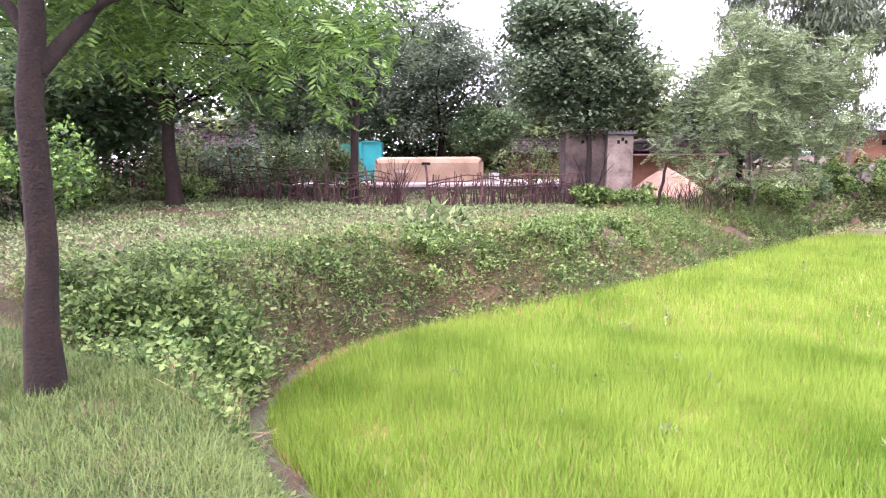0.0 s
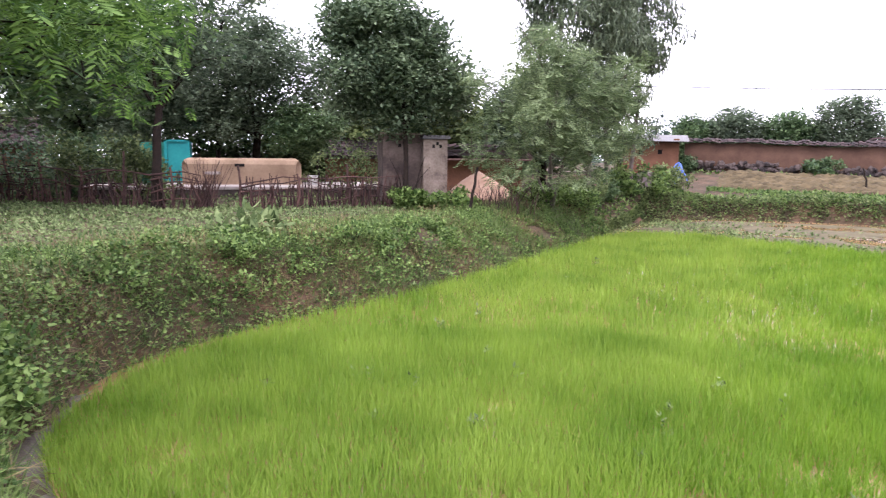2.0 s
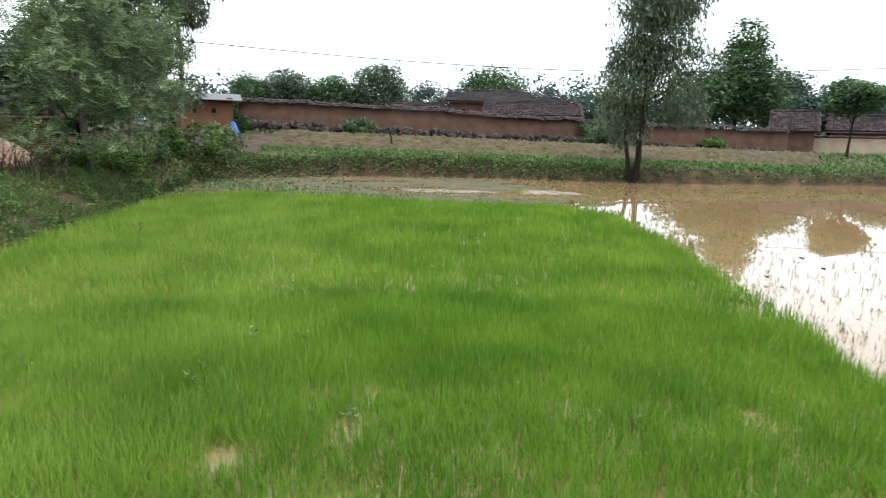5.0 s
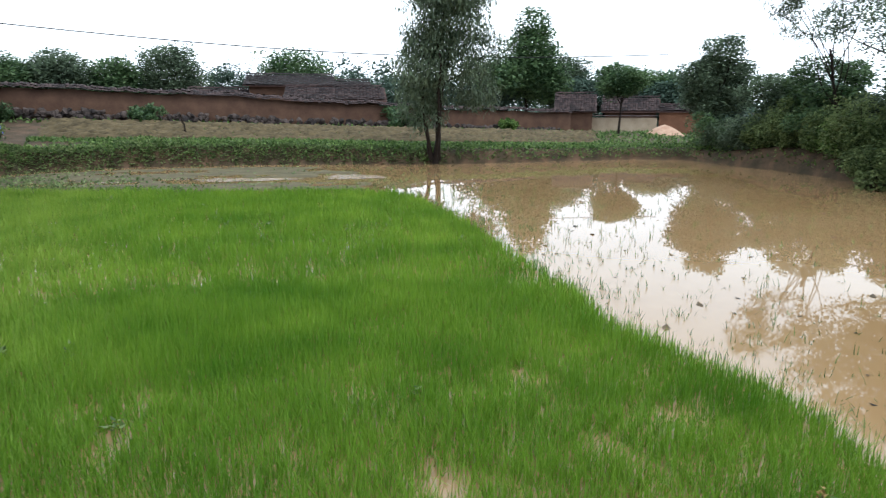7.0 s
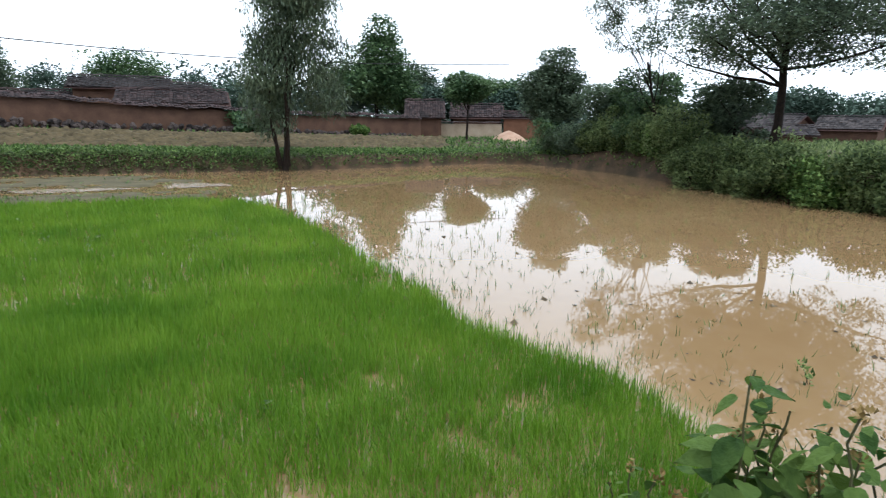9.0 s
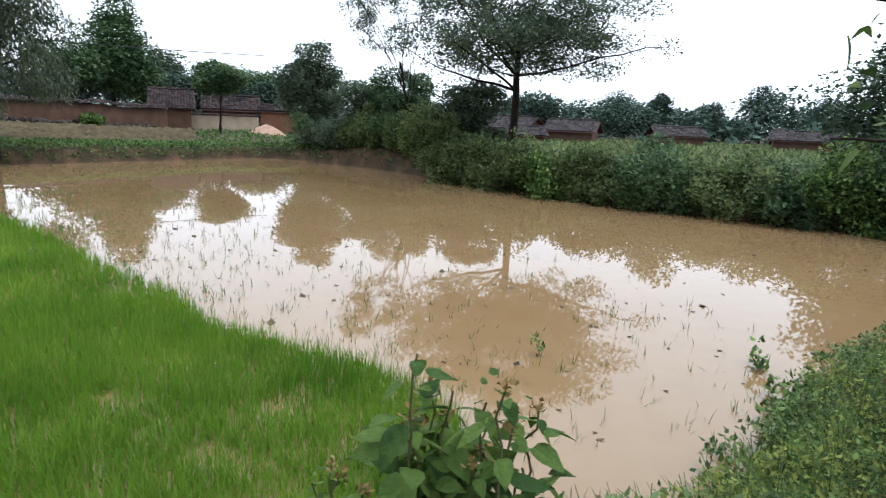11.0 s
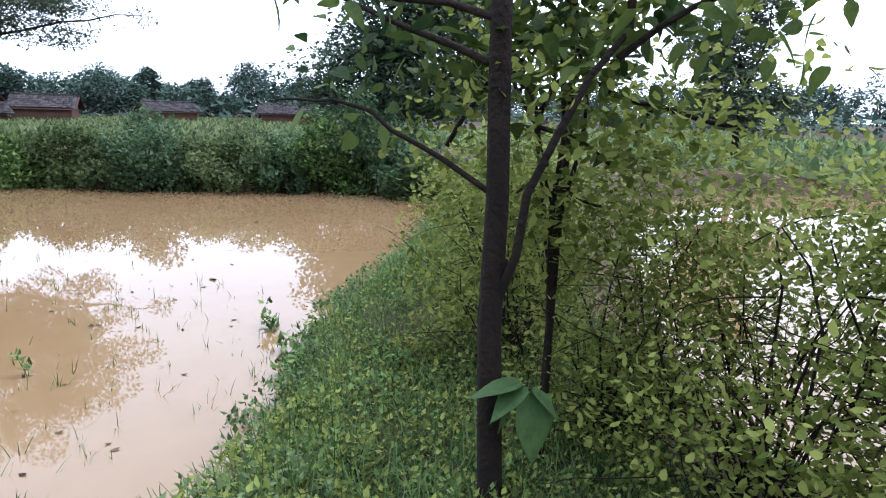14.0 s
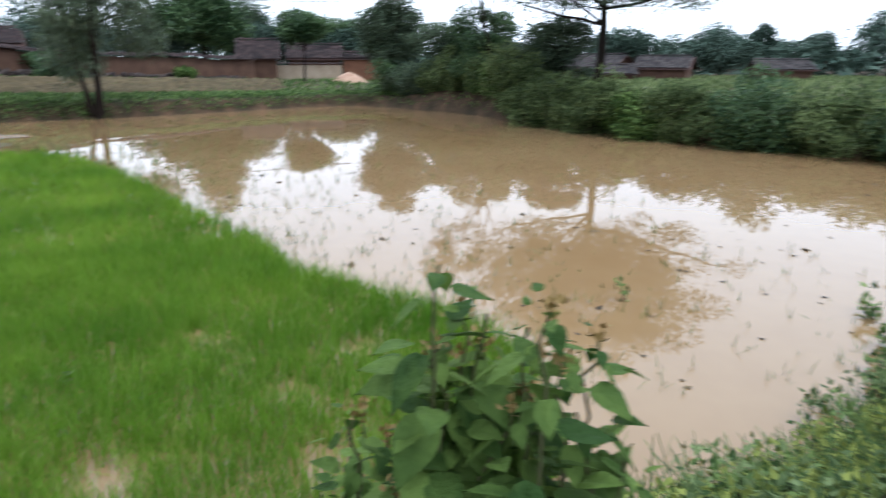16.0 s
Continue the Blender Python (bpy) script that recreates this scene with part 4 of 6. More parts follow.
def hut(name, label, corner, turn, wide, deep, eave, ridge, wall=MUD, over=0.45, seed=1, holes=(), roof=TILE, tile=(0.2, 0.34), group="village houses", base=None):
    """A mud hut: four thick walls with openings let in, and two tiled roof slopes. corner: its front left; turn: degrees; its front looks along -y before turning."""
    rng = np.random.default_rng(seed)
    root = thing(name, (0, 0, 0), label, "house", group)
    bm = bmesh.new()
    t = 0.28
    xs = sorted({0.0, wide, *[h[0] for h in holes], *[h[1] for h in holes]})
    for a, b in zip(xs, xs[1:]):
        hole = [h for h in holes if h[0] <= a + 1e-6 and b <= h[1] + 1e-6]
        if hole:
            if hole[0][2] > 0.01:
                box(bm, a, b, 0, t, -0.4, hole[0][2])
            box(bm, a, b, 0, t, hole[0][3], eave)
        else:
            box(bm, a, b, 0, t, -0.4, eave)
    box(bm, 0, t, t, deep, -0.4, eave)
    box(bm, wide - t, wide, t, deep, -0.4, eave)
    box(bm, t, wide - t, deep - t, deep, -0.4, eave)
    for x in (0.02, wide - t + 0.02):  # gables
        g = [bm.verts.new((x + dx, y, z)) for dx in (0, t - 0.04) for y, z in ((0.05, eave), (deep - 0.05, eave), (deep / 2, ridge - 0.08))]
        for q in ((0, 1, 2), (5, 4, 3), (0, 3, 4, 1), (1, 4, 5, 2), (2, 5, 3, 0)):
            bm.faces.new([g[i] for i in q])
    part("wall", bm, wall, root)
    half = deep / 2 + over
    rise = ridge - eave
    slope = math.atan2(rise, deep / 2)
    run = half / math.cos(slope)
    bm = bmesh.new()
    box(bm, -over, wide + over, -over, deep / 2, 0, 0.04)
    for q in bm.verts:
        q.co.z += ridge - (deep / 2 - q.co.y) * math.tan(slope)
    b2 = bmesh.new()
    box(b2, -over, wide + over, deep / 2, deep + over, 0, 0.04)
    for q in b2.verts:
        q.co.z += ridge - (q.co.y - deep / 2) * math.tan(slope)
    part("roof_deck", bm, STICK, root)
    part("roof_deck", b2, STICK, root)
    for s in (-1, 1):
        me = tiles("roof_tiles", (-over, deep / 2, ridge + 0.05), (1, 0, 0), (0, s * math.cos(slope), -math.sin(slope)), int((wide + 2 * over) / tile[0]), int(run / (tile[1] * 0.82)), tile[0], tile[1], rng)
        tagged(link("roof_tiles", me, root, "", roof), kind="stuff")
    me = tiles("ridge_tiles", (-over, deep / 2 - 0.11, ridge + 0.10), (0, 1, 0), (1, 0, 0), 1, int((wide + 2 * over) / 0.3), 0.26, 0.36, rng, 0.09)
    tagged(link("ridge_tiles", me, root, "", roof), kind="stuff")
    x, y = corner
    root.matrix_basis = pose(x, y, level(x, y) if base is None else base, 0, 0, turn)
    return root


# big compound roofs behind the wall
hut("tiled_house", "large mud house with grey clay-tile roof behind the wall", (39.25, 32.57), -55.2, 5.8, 4.6, 3.1, 3.8, seed=31, base=1.0, roof=GREYTILE)
hut("tiled_house", "narrow mud wing with clay-tile roof joined to the large house", (41.3, 26.3), -58, 2.1, 4.2, 2.8, 3.35, seed=37, base=1.0, over=0.3, roof=GREYTILE)
hut("tiled_house", "low mud house with sagging clay-tile roof close behind the wall", (35.15, 25.7), -56.7, 5.6, 3.6, 2.0, 2.7, seed=32, base=1.0)
hut("tiled_house", "small mud outbuilding with clay-tile roof beside the large house", (36.6, 35.4), -48, 4.0, 3.0, 1.9, 2.5, seed=33, base=1.2)
# village row at the end of the field
hut("mud_house", "brown mud house with dark clay-tile roof at the field's end", (50.9, 12.6), -76.8, 2.6, 3.0, 1.75, 2.85, seed=34, base=0.65, over=0.3)
hut("mud_house", "mud house with dark tiled roof behind a pale wall", (54.5, 9.7), -81, 3.9, 3.0, 1.7, 2.6, seed=35, base=0.65, over=0.3)
hut("mud_house", "reddish mud house with low tiled roof beside a sand heap", (54.3, 5.5), -85, 3.3, 3.2, 1.75, 2.15, REDMUD, seed=36, base=0.5, over=0.2)
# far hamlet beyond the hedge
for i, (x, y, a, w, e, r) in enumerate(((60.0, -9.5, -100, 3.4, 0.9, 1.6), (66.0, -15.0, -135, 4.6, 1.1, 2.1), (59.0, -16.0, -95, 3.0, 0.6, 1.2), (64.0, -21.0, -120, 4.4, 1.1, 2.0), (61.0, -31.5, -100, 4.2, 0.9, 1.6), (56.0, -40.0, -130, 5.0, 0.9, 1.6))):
    hut("mud_house", "distant low mud house with grey tiled roof", (x, y), a, w, 4.0, e, r, MUD, seed=40 + i, roof=GREYTILE, tile=(0.3, 0.5), group="far hamlet")
# houses behind the fenced yard
hut("mud_house", "ochre mud house with tiled roof behind trees", (-17.6, 33.5), 25, 6.0, 4.0, 1.7, 2.9, REDMUD, seed=51)
hut("mud_house", "low ochre mud house behind the latrine", (1.4, 30.6), -4, 3.6, 4.0, 1.45, 2.1, REDMUD, seed=52)
hut("mud_house", "ochre mud house with a small window hole behind the sand", (5.0, 26.6), -12, 4.4, 4.0, 1.35, 1.7, REDMUD, seed=53, holes=((0.55, 0.85, 1.25, 1.5),))


def sheet_house():
    """The mud house beside the wall, under a grey sheet roof."""
    root = thing("mud_house", (0, 0, 0), "ochre mud house with low grey sheet roof beside the wall", "house", "village houses")
    bm = bmesh.new()
    w, d, e = 3.0, 4.5, 1.55
    box(bm, 0, w, 0, 0.3, -0.5, e)
    box(bm, 0, 0.3, 0.3, d, -0.5, e + 0.5)
    box(bm, w - 0.3, w, 0.3, d, -0.5, e + 0.25)
    box(bm, 0.3, w - 0.3, d - 0.3, d, -0.5, e + 0.5)
    part("wall", bm, REDMUD, root)
    gx, gy = np.meshgrid(np.linspace(-0.5, w + 0.5, 60), np.linspace(-0.55, d + 0.3, 12))
    gz = e + 0.08 + 0.10 * (gy + 0.5) + 0.02 * (w - gx) + 0.02 * np.sin(gx * 38)
    i = (np.arange(11)[:, None] * 60 + np.arange(59)).ravel()
    me = raw("roof_sheet", np.stack([gx, gy, gz], -1).reshape(-1, 3), np.stack([i, i + 1, i + 61, i + 60], 1))
    link("roof_sheet", me, root, "corrugated grey roof sheet", SHEET).modifiers.new("thick", "SOLIDIFY").thickness = 0.02
    for x in (0.9, 1.9):
        bm = bmesh.new()
        box(bm, x, x + 0.22, -0.012, 0.05, 0.95, 1.2)
        part("window_hole", bm, HOLE, root)
    root.matrix_basis = pose(18.0, 33.8, 1.75, 0, 0, -31)


sheet_house()


def low_wall():
    root = thing("compound_wall", (0, 0, 0), "pale lime-washed mud wall with tiled top", "wall")
    bm = bmesh.new()
    box(bm, 0, 4.9, -0.14, 0.14, -0.3, 1.25, 0.03)
    part("wall_body", bm, PALEMUD, root)
    for s in (1, -1):
        tagged(link("coping_tiles", tiles("coping_tiles", (-0.05, 0, 1.38), (1, 0, 0), (0, s * 0.93, -0.36), 28, 1, 0.18, 0.26, np.random.default_rng(3)), root, "", TILE), kind="stuff")
    root.matrix_basis = pose(52.8, 10.4, 0.56, 0, 0, -81)


low_wall()


def heap(name, label, at, rx, ry, h, material, seed=1, parent=None):
    rng = np.random.default_rng(seed)
    bm = bmesh.new()
    bmesh.ops.create_grid(bm, x_segments=36, y_segments=36, size=1)
    for v in bm.verts:
        r = min(1.0, math.hypot(v.co.x, v.co.y))
        hgt = h * (1 - r) ** 0.85 * (1 + 0.10 * math.sin(5 * v.co.x + seed) * math.sin(4 * v.co.y)) + rng.normal(0, 0.006)
        v.co = Vector((v.co.x * rx, v.co.y * ry, hgt - 0.28 * r * r))
    for q in bm.faces:
        q.smooth = True
    ob = part(name, bm, material)
    ob.location = (at[0], at[1], level(*at) - 0.02)
    return tagged(ob, label, "heap")


heap("sand_mound", "cone of pale pinkish sand beside the latrine", (6.1, 20.7), 1.6, 1.5, 0.95, SAND, 2)
heap("sand_mound", "low heap of pale sand before the reddish house", (51.0, 4.7), 2.5, 1.6, 0.7, SAND, 3)
heap("spoil_heap", "heap of dark earth and rubble by the mud house", (17.2, 29.7), 1.7, 1.5, 0.8, STONE, 4)


def tarpaulin():
    bm = bmesh.new()
    bmesh.ops.create_grid(bm, x_segments=16, y_segments=16, size=0.5)
    for v in bm.verts:
        x, y = v.co.x, v.co.y
        v.co = Vector((x * 0.8, y * 0.7, 0.8 - 1.7 * abs(x) ** 1.4 - 1.3 * max(0, -y) ** 1.3 + 0.05 * math.sin(14 * x) + 0.04 * math.sin(11 * y + 5 * x)))
    bmesh.ops.solidify(bm, geom=bm.faces[:], thickness=0.01)
    ob = part("tarpaulin", bm, BLUE)
    ob.location = (18.85, 29.4, level(18.85, 29.4) + 0.25)
    tagged(ob, "crumpled bright blue plastic tarpaulin over the rubble", "tarpaulin")


tarpaulin()


# ---------------------------------------------------------------- the fenced yard
def latrine():
    root = thing("latrine", (0, 0, 0), "weathered plastered brick latrine block with vent holes", "latrine")
    z = 0.85
    bm = bmesh.new()
    box(bm, 2.95, 4.14, 19.75, 21.2, z - 0.3, 2.98, 0.03)
    part("left_cubicle", bm, GRIME, root, "darker stained left cubicle")
    bm = bmesh.new()
    box(bm, 4.143, 4.90, 19.45, 20.9, z - 0.3, 2.86, 0.03)
    part("right_cubicle", bm, PLASTER, root)
    bm = bmesh.new()
    box(bm, 2.85, 4.2, 19.65, 21.3, 2.985, 3.05, 0.015)
    part("roof_slab", bm, PLASTER, root)
    bm = bmesh.new()
    box(bm, 4.10, 4.97, 19.33, 21.0, 2.865, 2.93, 0.015)
    sheet = part("roof_sheet", bm, SHEET, root, "small corrugated roof sheet")
    for k in range(7):
        x = 4.14 + k * 0.12
        bm = bmesh.new()
        vs = bmesh.ops.create_cone(bm, segments=10, radius1=0.045, radius2=0.045, depth=1.6, cap_ends=True)["verts"]
        bmesh.ops.transform(bm, verts=vs, matrix=pose(x + 0.05, 20.17, 2.94, 90, 0, 0))
        part("corrugation", bm, SHEET, sheet)
    for x, zz in ((4.42, 2.60), (4.54, 2.68), (4.64, 2.60)):
        bm = bmesh.new()
        box(bm, x, x + 0.08, 19.44, 19.50, zz, zz + 0.10)
        part("vent_hole", bm, HOLE, root)
    for x, zz in ((3.42, 2.62), (3.56, 2.70)):
        bm = bmesh.new()
        box(bm, x, x + 0.09, 19.74, 19.80, zz, zz + 0.10)
        part("vent_hole", bm, HOLE, root)
    root.location = (-0.14, 0.0, 0.06)


latrine()


def tank():
    root = thing("water_tank", (0, 0, 0), "long rounded mud-plastered water tank on a slab", "tank")
    bm = bmesh.new()
    box(bm, -3.75, 0.35, 24.1, 26.0, 1.35, 2.30, 0.0)
    top = [e for e in bm.edges if all(v.co.z > 2 for v in e.verts)]
    bmesh.ops.bevel(bm, geom=top, offset=0.22, segments=2, affect="EDGES", profile=0.4)
    bmesh.ops.bevel(bm, geom=[e for e in bm.edges if abs(e.verts[0].co.z - e.verts[1].co.z) > 0.5], offset=0.18, segments=2, affect="EDGES")
    part("tank_body", bm, TANKMUD, root)
    bm = bmesh.new()
    box(bm, -1.95, -1.62, 24.08, 24.14, 2.0, 2.10)
    part("outlet_hole", bm, HOLE, root)
    bm = bmesh.new()
    box(bm, -2.95, -2.45, 23.95, 24.12, 1.72, 1.82, 0.01)
    part("ledge", bm, SLAB, root)
    bm = bmesh.new()
    box(bm, -7.0, 3.6, 22.6, 27.0, 1.25, 1.36, 0.03)
    tagged(part("platform_slab", bm, SLAB), "pale cement platform round the water tank", "platform", kind="structure")
    bm = bmesh.new()
    box(bm, -6.9, 3.5, 22.7, 26.9, 0.5, 1.247)
    tagged(part("platform_wall", bm, STONE), "dark stone footing below the pale platform", "platform", kind="structure")
    bm = bmesh.new()
    bmesh.ops.create_cone(bm, segments=16, radius1=0.16, radius2=0.20, depth=0.34, cap_ends=True)
    ob = part("bucket", bm, WHITE)
    ob.location = (0.75, 24.0, 1.36 + 0.17)
    tagged(ob, "white plastic bucket standing on the platform", "bucket")
    box_ = thing("teal_cabin", (0, 0, 0), "bright teal sheet-metal bathing cabin behind the fence", "cabin")
    bm = bmesh.new()
    box(bm, -4.55, -3.75, 25.8, 26.6, 1.36, 2.90, 0.02)
    part("cabin_body", bm, TEAL, box_)
    bm = bmesh.new()
    box(bm, -4.60, -4.50, 25.74, 25.80, 1.36, 2.95)
    box(bm, -3.80, -3.70, 25.74, 25.80, 1.36, 2.95)
    box(bm, -4.60, -3.70, 25.74, 25.80, 2.89, 2.95)
    part("door_frame", bm, TEAL, box_)
    bm = bmesh.new()
    for k in range(14):
        x = -5.45 + k * 0.06
        box(bm, x, x + 0.06, 25.9 + 0.02 * (k % 2), 25.93 + 0.02 * (k % 2), 1.36, 2.85)
    part("net_curtain", bm, TEALNET, box_, "dark green net curtain")


tank()


def fence(name, label, pts, n, tall, rails, seed):
    """A brushwood fence: upright sticks of uneven height, thicker posts, rough rails."""
    rng = np.random.default_rng(seed)
    root = thing(name, (0, 0, 0), label, "fence")
    shapes = []
    for k in range(6):
        ln = 1.0
        p, r = branch((0, 0, -0.12), (rng.normal(0, 0.06), rng.normal(0, 0.06), ln), 0.021, 0.010, rng, 0.05, 5)
        shapes.append(wood("stick", [(p, r)], 5))
        shapes[-1].materials.append(STICK)
    pts = np.array(pts, float)
    seg = np.hypot(*np.diff(pts, axis=0).T)
    cum = np.r_[0, np.cumsum(seg)]
    at = lambda s: np.array([np.interp(s, cum, pts[:, 0]), np.interp(s, cum, pts[:, 1])])
    for k in range(n):
        c = at(cum[-1] * (k + rng.uniform(0, 1)) / n) + rng.normal(0, 0.06, 2)
        ob = link("stick", shapes[k % 6], root)
        hgt = tall * rng.uniform(0.55, 1.15)
        ob.matrix_basis = pose(c[0], c[1], level(*c), rng.normal(0, 7), rng.normal(0, 7), rng.uniform(0, 360)) @ Matrix.Diagonal((1.2, 1.2, hgt, 1))
    for k in range(int(cum[-1] / 1.5) + 1):
        c = at(min(k * 1.5, cum[-1]))
        p, r = branch((c[0], c[1], level(*c) - 0.2), (c[0] + rng.normal(0, 0.08), c[1] + rng.normal(0, 0.08), level(*c) + tall * rng.uniform(1.0, 1.7)), 0.045, 0.03, rng, 0.03, 6)
        link("post", wood("post", [(p, r)], 6), root, "", STICK)
    for h in rails:
        for k in range(int(cum[-1] / 2.4) + 1):
            a, b = at(k * 2.4), at(min(k * 2.4 + 2.9, cum[-1]))
            if np.hypot(*(a - b)) < 0.5:
                continue
            p, r = branch((a[0], a[1] - 0.05, level(*a) + tall * h + rng.normal(0, 0.08)), (b[0], b[1] - 0.05, level(*b) + tall * h + rng.normal(0, 0.08)), 0.022, 0.012, rng, 0.02, 6)
            link("rail", wood("rail", [(p, r)], 5), root, "", STICK)
    return root


fence("brushwood_fence", "dark brushwood fence of rough upright sticks and rails", [(-15.5, 27.0), (-10.5, 23.2), (-6.6, 20.5), (-4.0, 19.0), (-2.25, 18.5)], 230, 0.95, (0.25, 0.45, 0.62, 0.8, 0.95), 61)
fence("brushwood_fence", "low brushwood fence of thin upright sticks before the tank", [(-1.25, 18.5), (0.5, 18.6), (2.0, 19.0), (3.4, 19.35)], 125, 0.88, (0.22, 0.45, 0.62, 0.8), 62)


def brush_bundle(at, n, seed, label, tall=1.5, spread=0.22):
    rng = np.random.default_rng(seed)
    root = thing("brushwood_bundle", (*at, level(*at)), label, "brushwood")
    shapes = [wood("twig", [branch((0, 0, -0.05), (rng.normal(0, 0.25), rng.normal(0, 0.25), tall), 0.014, 0.005, rng, 0.06, 5)], 4) for _ in range(6)]
    for me in shapes:
        me.materials.append(STICK)
    for k in range(n):
        link("twig", shapes[k % 6], root).matrix_basis = pose(rng.normal(0, spread), rng.normal(0, spread), 0, rng.normal(0, 12), rng.normal(0, 12), rng.uniform(0, 360)) @ Matrix.Diagonal((1, 1, rng.uniform(0.5, 1.1), 1))


brush_bundle((-2.2, 18.55), 60, 5, "upright bundle of brown sticks tied as gatepost", 1.35, 0.12)
brush_bundle((4.6, 19.0), 50, 6, "dry twigs piled against the latrine wall", 0.9, 0.3)
brush_bundle((6.1, 17.6), 70, 7, "tangle of dry arching twigs before the sand", 0.8, 0.5)


def stake(at, tip, r, label, name="stake"):
    rng = np.random.default_rng(int(abs(at[0] * 37)))
    z = level(*at)
    p, q = branch((0, 0, -0.2), (tip[0] - at[0], tip[1] - at[1], tip[2] - z), r, r * 0.7, rng, 0.03, 7)
    ob = link(name, wood(name, [(p, q)], 7), material=BARK)
    ob.location = (*at, z)
    tagged(ob, label, "post")


stake((4.72, 16.6), (4.92, 16.5, 2.12), 0.05, "leaning bark-covered wooden post on the bank")
stake((24.6, 23.9), (24.4, 24.0, 2.1), 0.05, "thin weathered wooden post in the ploughed field")

# ---------------------------------------------------------------- trees
G = level
tree("neem_tree", "young neem tree with straight brown trunk and drooping feathery leaves", (-2.6, 3.93, G(-2.6, 3.93)), (-2.42, 4.02, 4.3), 0.105,
     [(-3.2, 5.6, 4.5, 2.6, 2.0, 1.1), (-2.3, 6.6, 3.95, 1.9, 1.5, 0.8), (-1.15, 7.85, 3.15, 0.5, 0.6, 0.55), (-1.5, 7.2, 3.5, 0.6, 0.7, 0.5), (-2.0, 6.0, 3.55, 0.9, 0.8, 0.5), (-4.6, 5.0, 3.8, 1.0, 1.2, 0.9)],
     4800, 0.28, NEEMLEAF, NEEM, seed=71, clumps=120, tight=0.25, droop=0.75, limbs=30, shell=0.4, fork=0.82, mains=4, stout=0.16,
     stems=[((-2.495, 3.985, 2.9), (-1.95, 4.75, 3.62), 0.058, 0.03), ((-2.49, 3.985, 3.05), (-2.95, 4.1, 3.6), 0.045, 0.02)])
tree("mango_tree", "old spreading tree with thick dark trunk behind the terrace", (-8.5, 18.0, G(-8.5, 18)), (-8.7, 18.2, 4.3), 0.23,
     [(-8.5, 18.5, 5.9, 4.6, 3.4, 2.2), (-5.0, 19.5, 5.6, 2.8, 2.2, 1.8)], 24000, 0.19, PATCH, BROAD, seed=72, clumps=90, tight=0.28)
tree("dark_tree", "tall open tree with dark trunk among fence sticks", (-3.5, 18.95, G(-3.5, 18.95)), (-3.4, 19.2, 4.2), 0.15,
     [(-3.0, 20.0, 6.2, 2.0, 1.6, 2.0), (-1.6, 21.0, 7.0, 1.5, 1.3, 1.2)], 7500, 0.13, PATCH, HAZY, seed=73, clumps=50, tight=0.22, limbs=40)
tree("dark_tree", "dense dark-leaved tree behind the water tank", (-1.5, 28.0, G(-1.5, 28)), (-1.4, 28.2, 3.8), 0.22,
     [(-0.9, 27.4, 5.6, 2.6, 2.0, 2.0), (-3.7, 27.4, 5.2, 2.6, 1.9, 1.9), (0.6, 26.8, 4.2, 1.9, 1.5, 1.2), (-2.2, 27.2, 7.2, 1.9, 1.6, 1.1), (-5.6, 28.4, 4.6, 2.2, 1.9, 2.2), (-2.4, 26.9, 3.9, 2.4, 1.5, 1.0)], 46000, 0.16, TRI, HAZY, seed=74, clumps=170, tight=0.22, shell=0.3, limbs=60, fill=0.2)
tree("jackfruit_tree", "dense dark green jackfruit tree standing at the latrine", (3.4, 18.95, G(3.4, 18.95)), (3.4, 19.9, 6.2), 0.085,
     [(3.2, 20.3, 4.6, 2.3, 2.0, 1.4), (2.7, 20.4, 6.2, 2.0, 1.8, 1.3), (1.6, 20.8, 5.6, 1.3, 1.3, 1.2), (4.9, 19.5, 4.7, 1.2, 1.2, 0.9), (4.2, 19.7, 3.75, 1.3, 1.1, 0.7), (3.9, 20.0, 5.8, 1.5, 1.4, 1.0), (2.4, 20.3, 3.9, 1.2, 1.1, 0.7)], 42000, 0.15, PATCH, JACK, seed=75, clumps=190, tight=0.21, fill=0.22, shell=0.3, limbs=46, fork=0.45,
     stems=[((3.4, 18.9, 0.8), (2.9, 18.7, 2.3), 0.03, 0.008), ((3.45, 18.9, 0.8), (3.9, 18.6, 2.4), 0.03, 0.008), ((3.4, 18.85, 0.8), (3.2, 18.5, 2.0), 0.025, 0.006), ((3.4, 18.9, 1.2), (4.1, 18.8, 2.1), 0.02, 0.005)])
tree("feathery_tree", "small pale green feathery-leaved tree on the bank", (7.9, 18.8, G(7.9, 18.8)), (7.5, 18.0, 3.0), 0.06,
     [(5.9, 17.6, 4.3, 0.9, 0.8, 0.9), (7.3, 17.3, 5.0, 1.2, 1.0, 0.9), (8.8, 16.9, 4.4, 1.0, 0.9, 0.8), (5.4, 17.5, 2.9, 0.75, 0.7, 0.8), (7.1, 17.2, 3.4, 1.3, 1.0, 0.9), (8.8, 16.9, 3.1, 1.0, 0.8, 0.8), (6.2, 17.3, 2.1, 0.8, 0.7, 0.6), (8.0, 17.1, 2.1, 1.0, 0.7, 0.6), (6.5, 17.4, 5.6, 0.6, 0.6, 0.5), (9.5, 16.7, 3.7, 0.5, 0.5, 0.5)], 4300, 0.38, FEATHERLEAF, FEATHER, GREYBARK, 76, 120, 0.26, 0.55, 40,
     stems=[((7.95, 18.8, 0.7), (8.3, 17.4, 3.8), 0.05, 0.02), ((7.85, 18.8, 0.7), (6.2, 17.6, 3.6), 0.04, 0.02)])
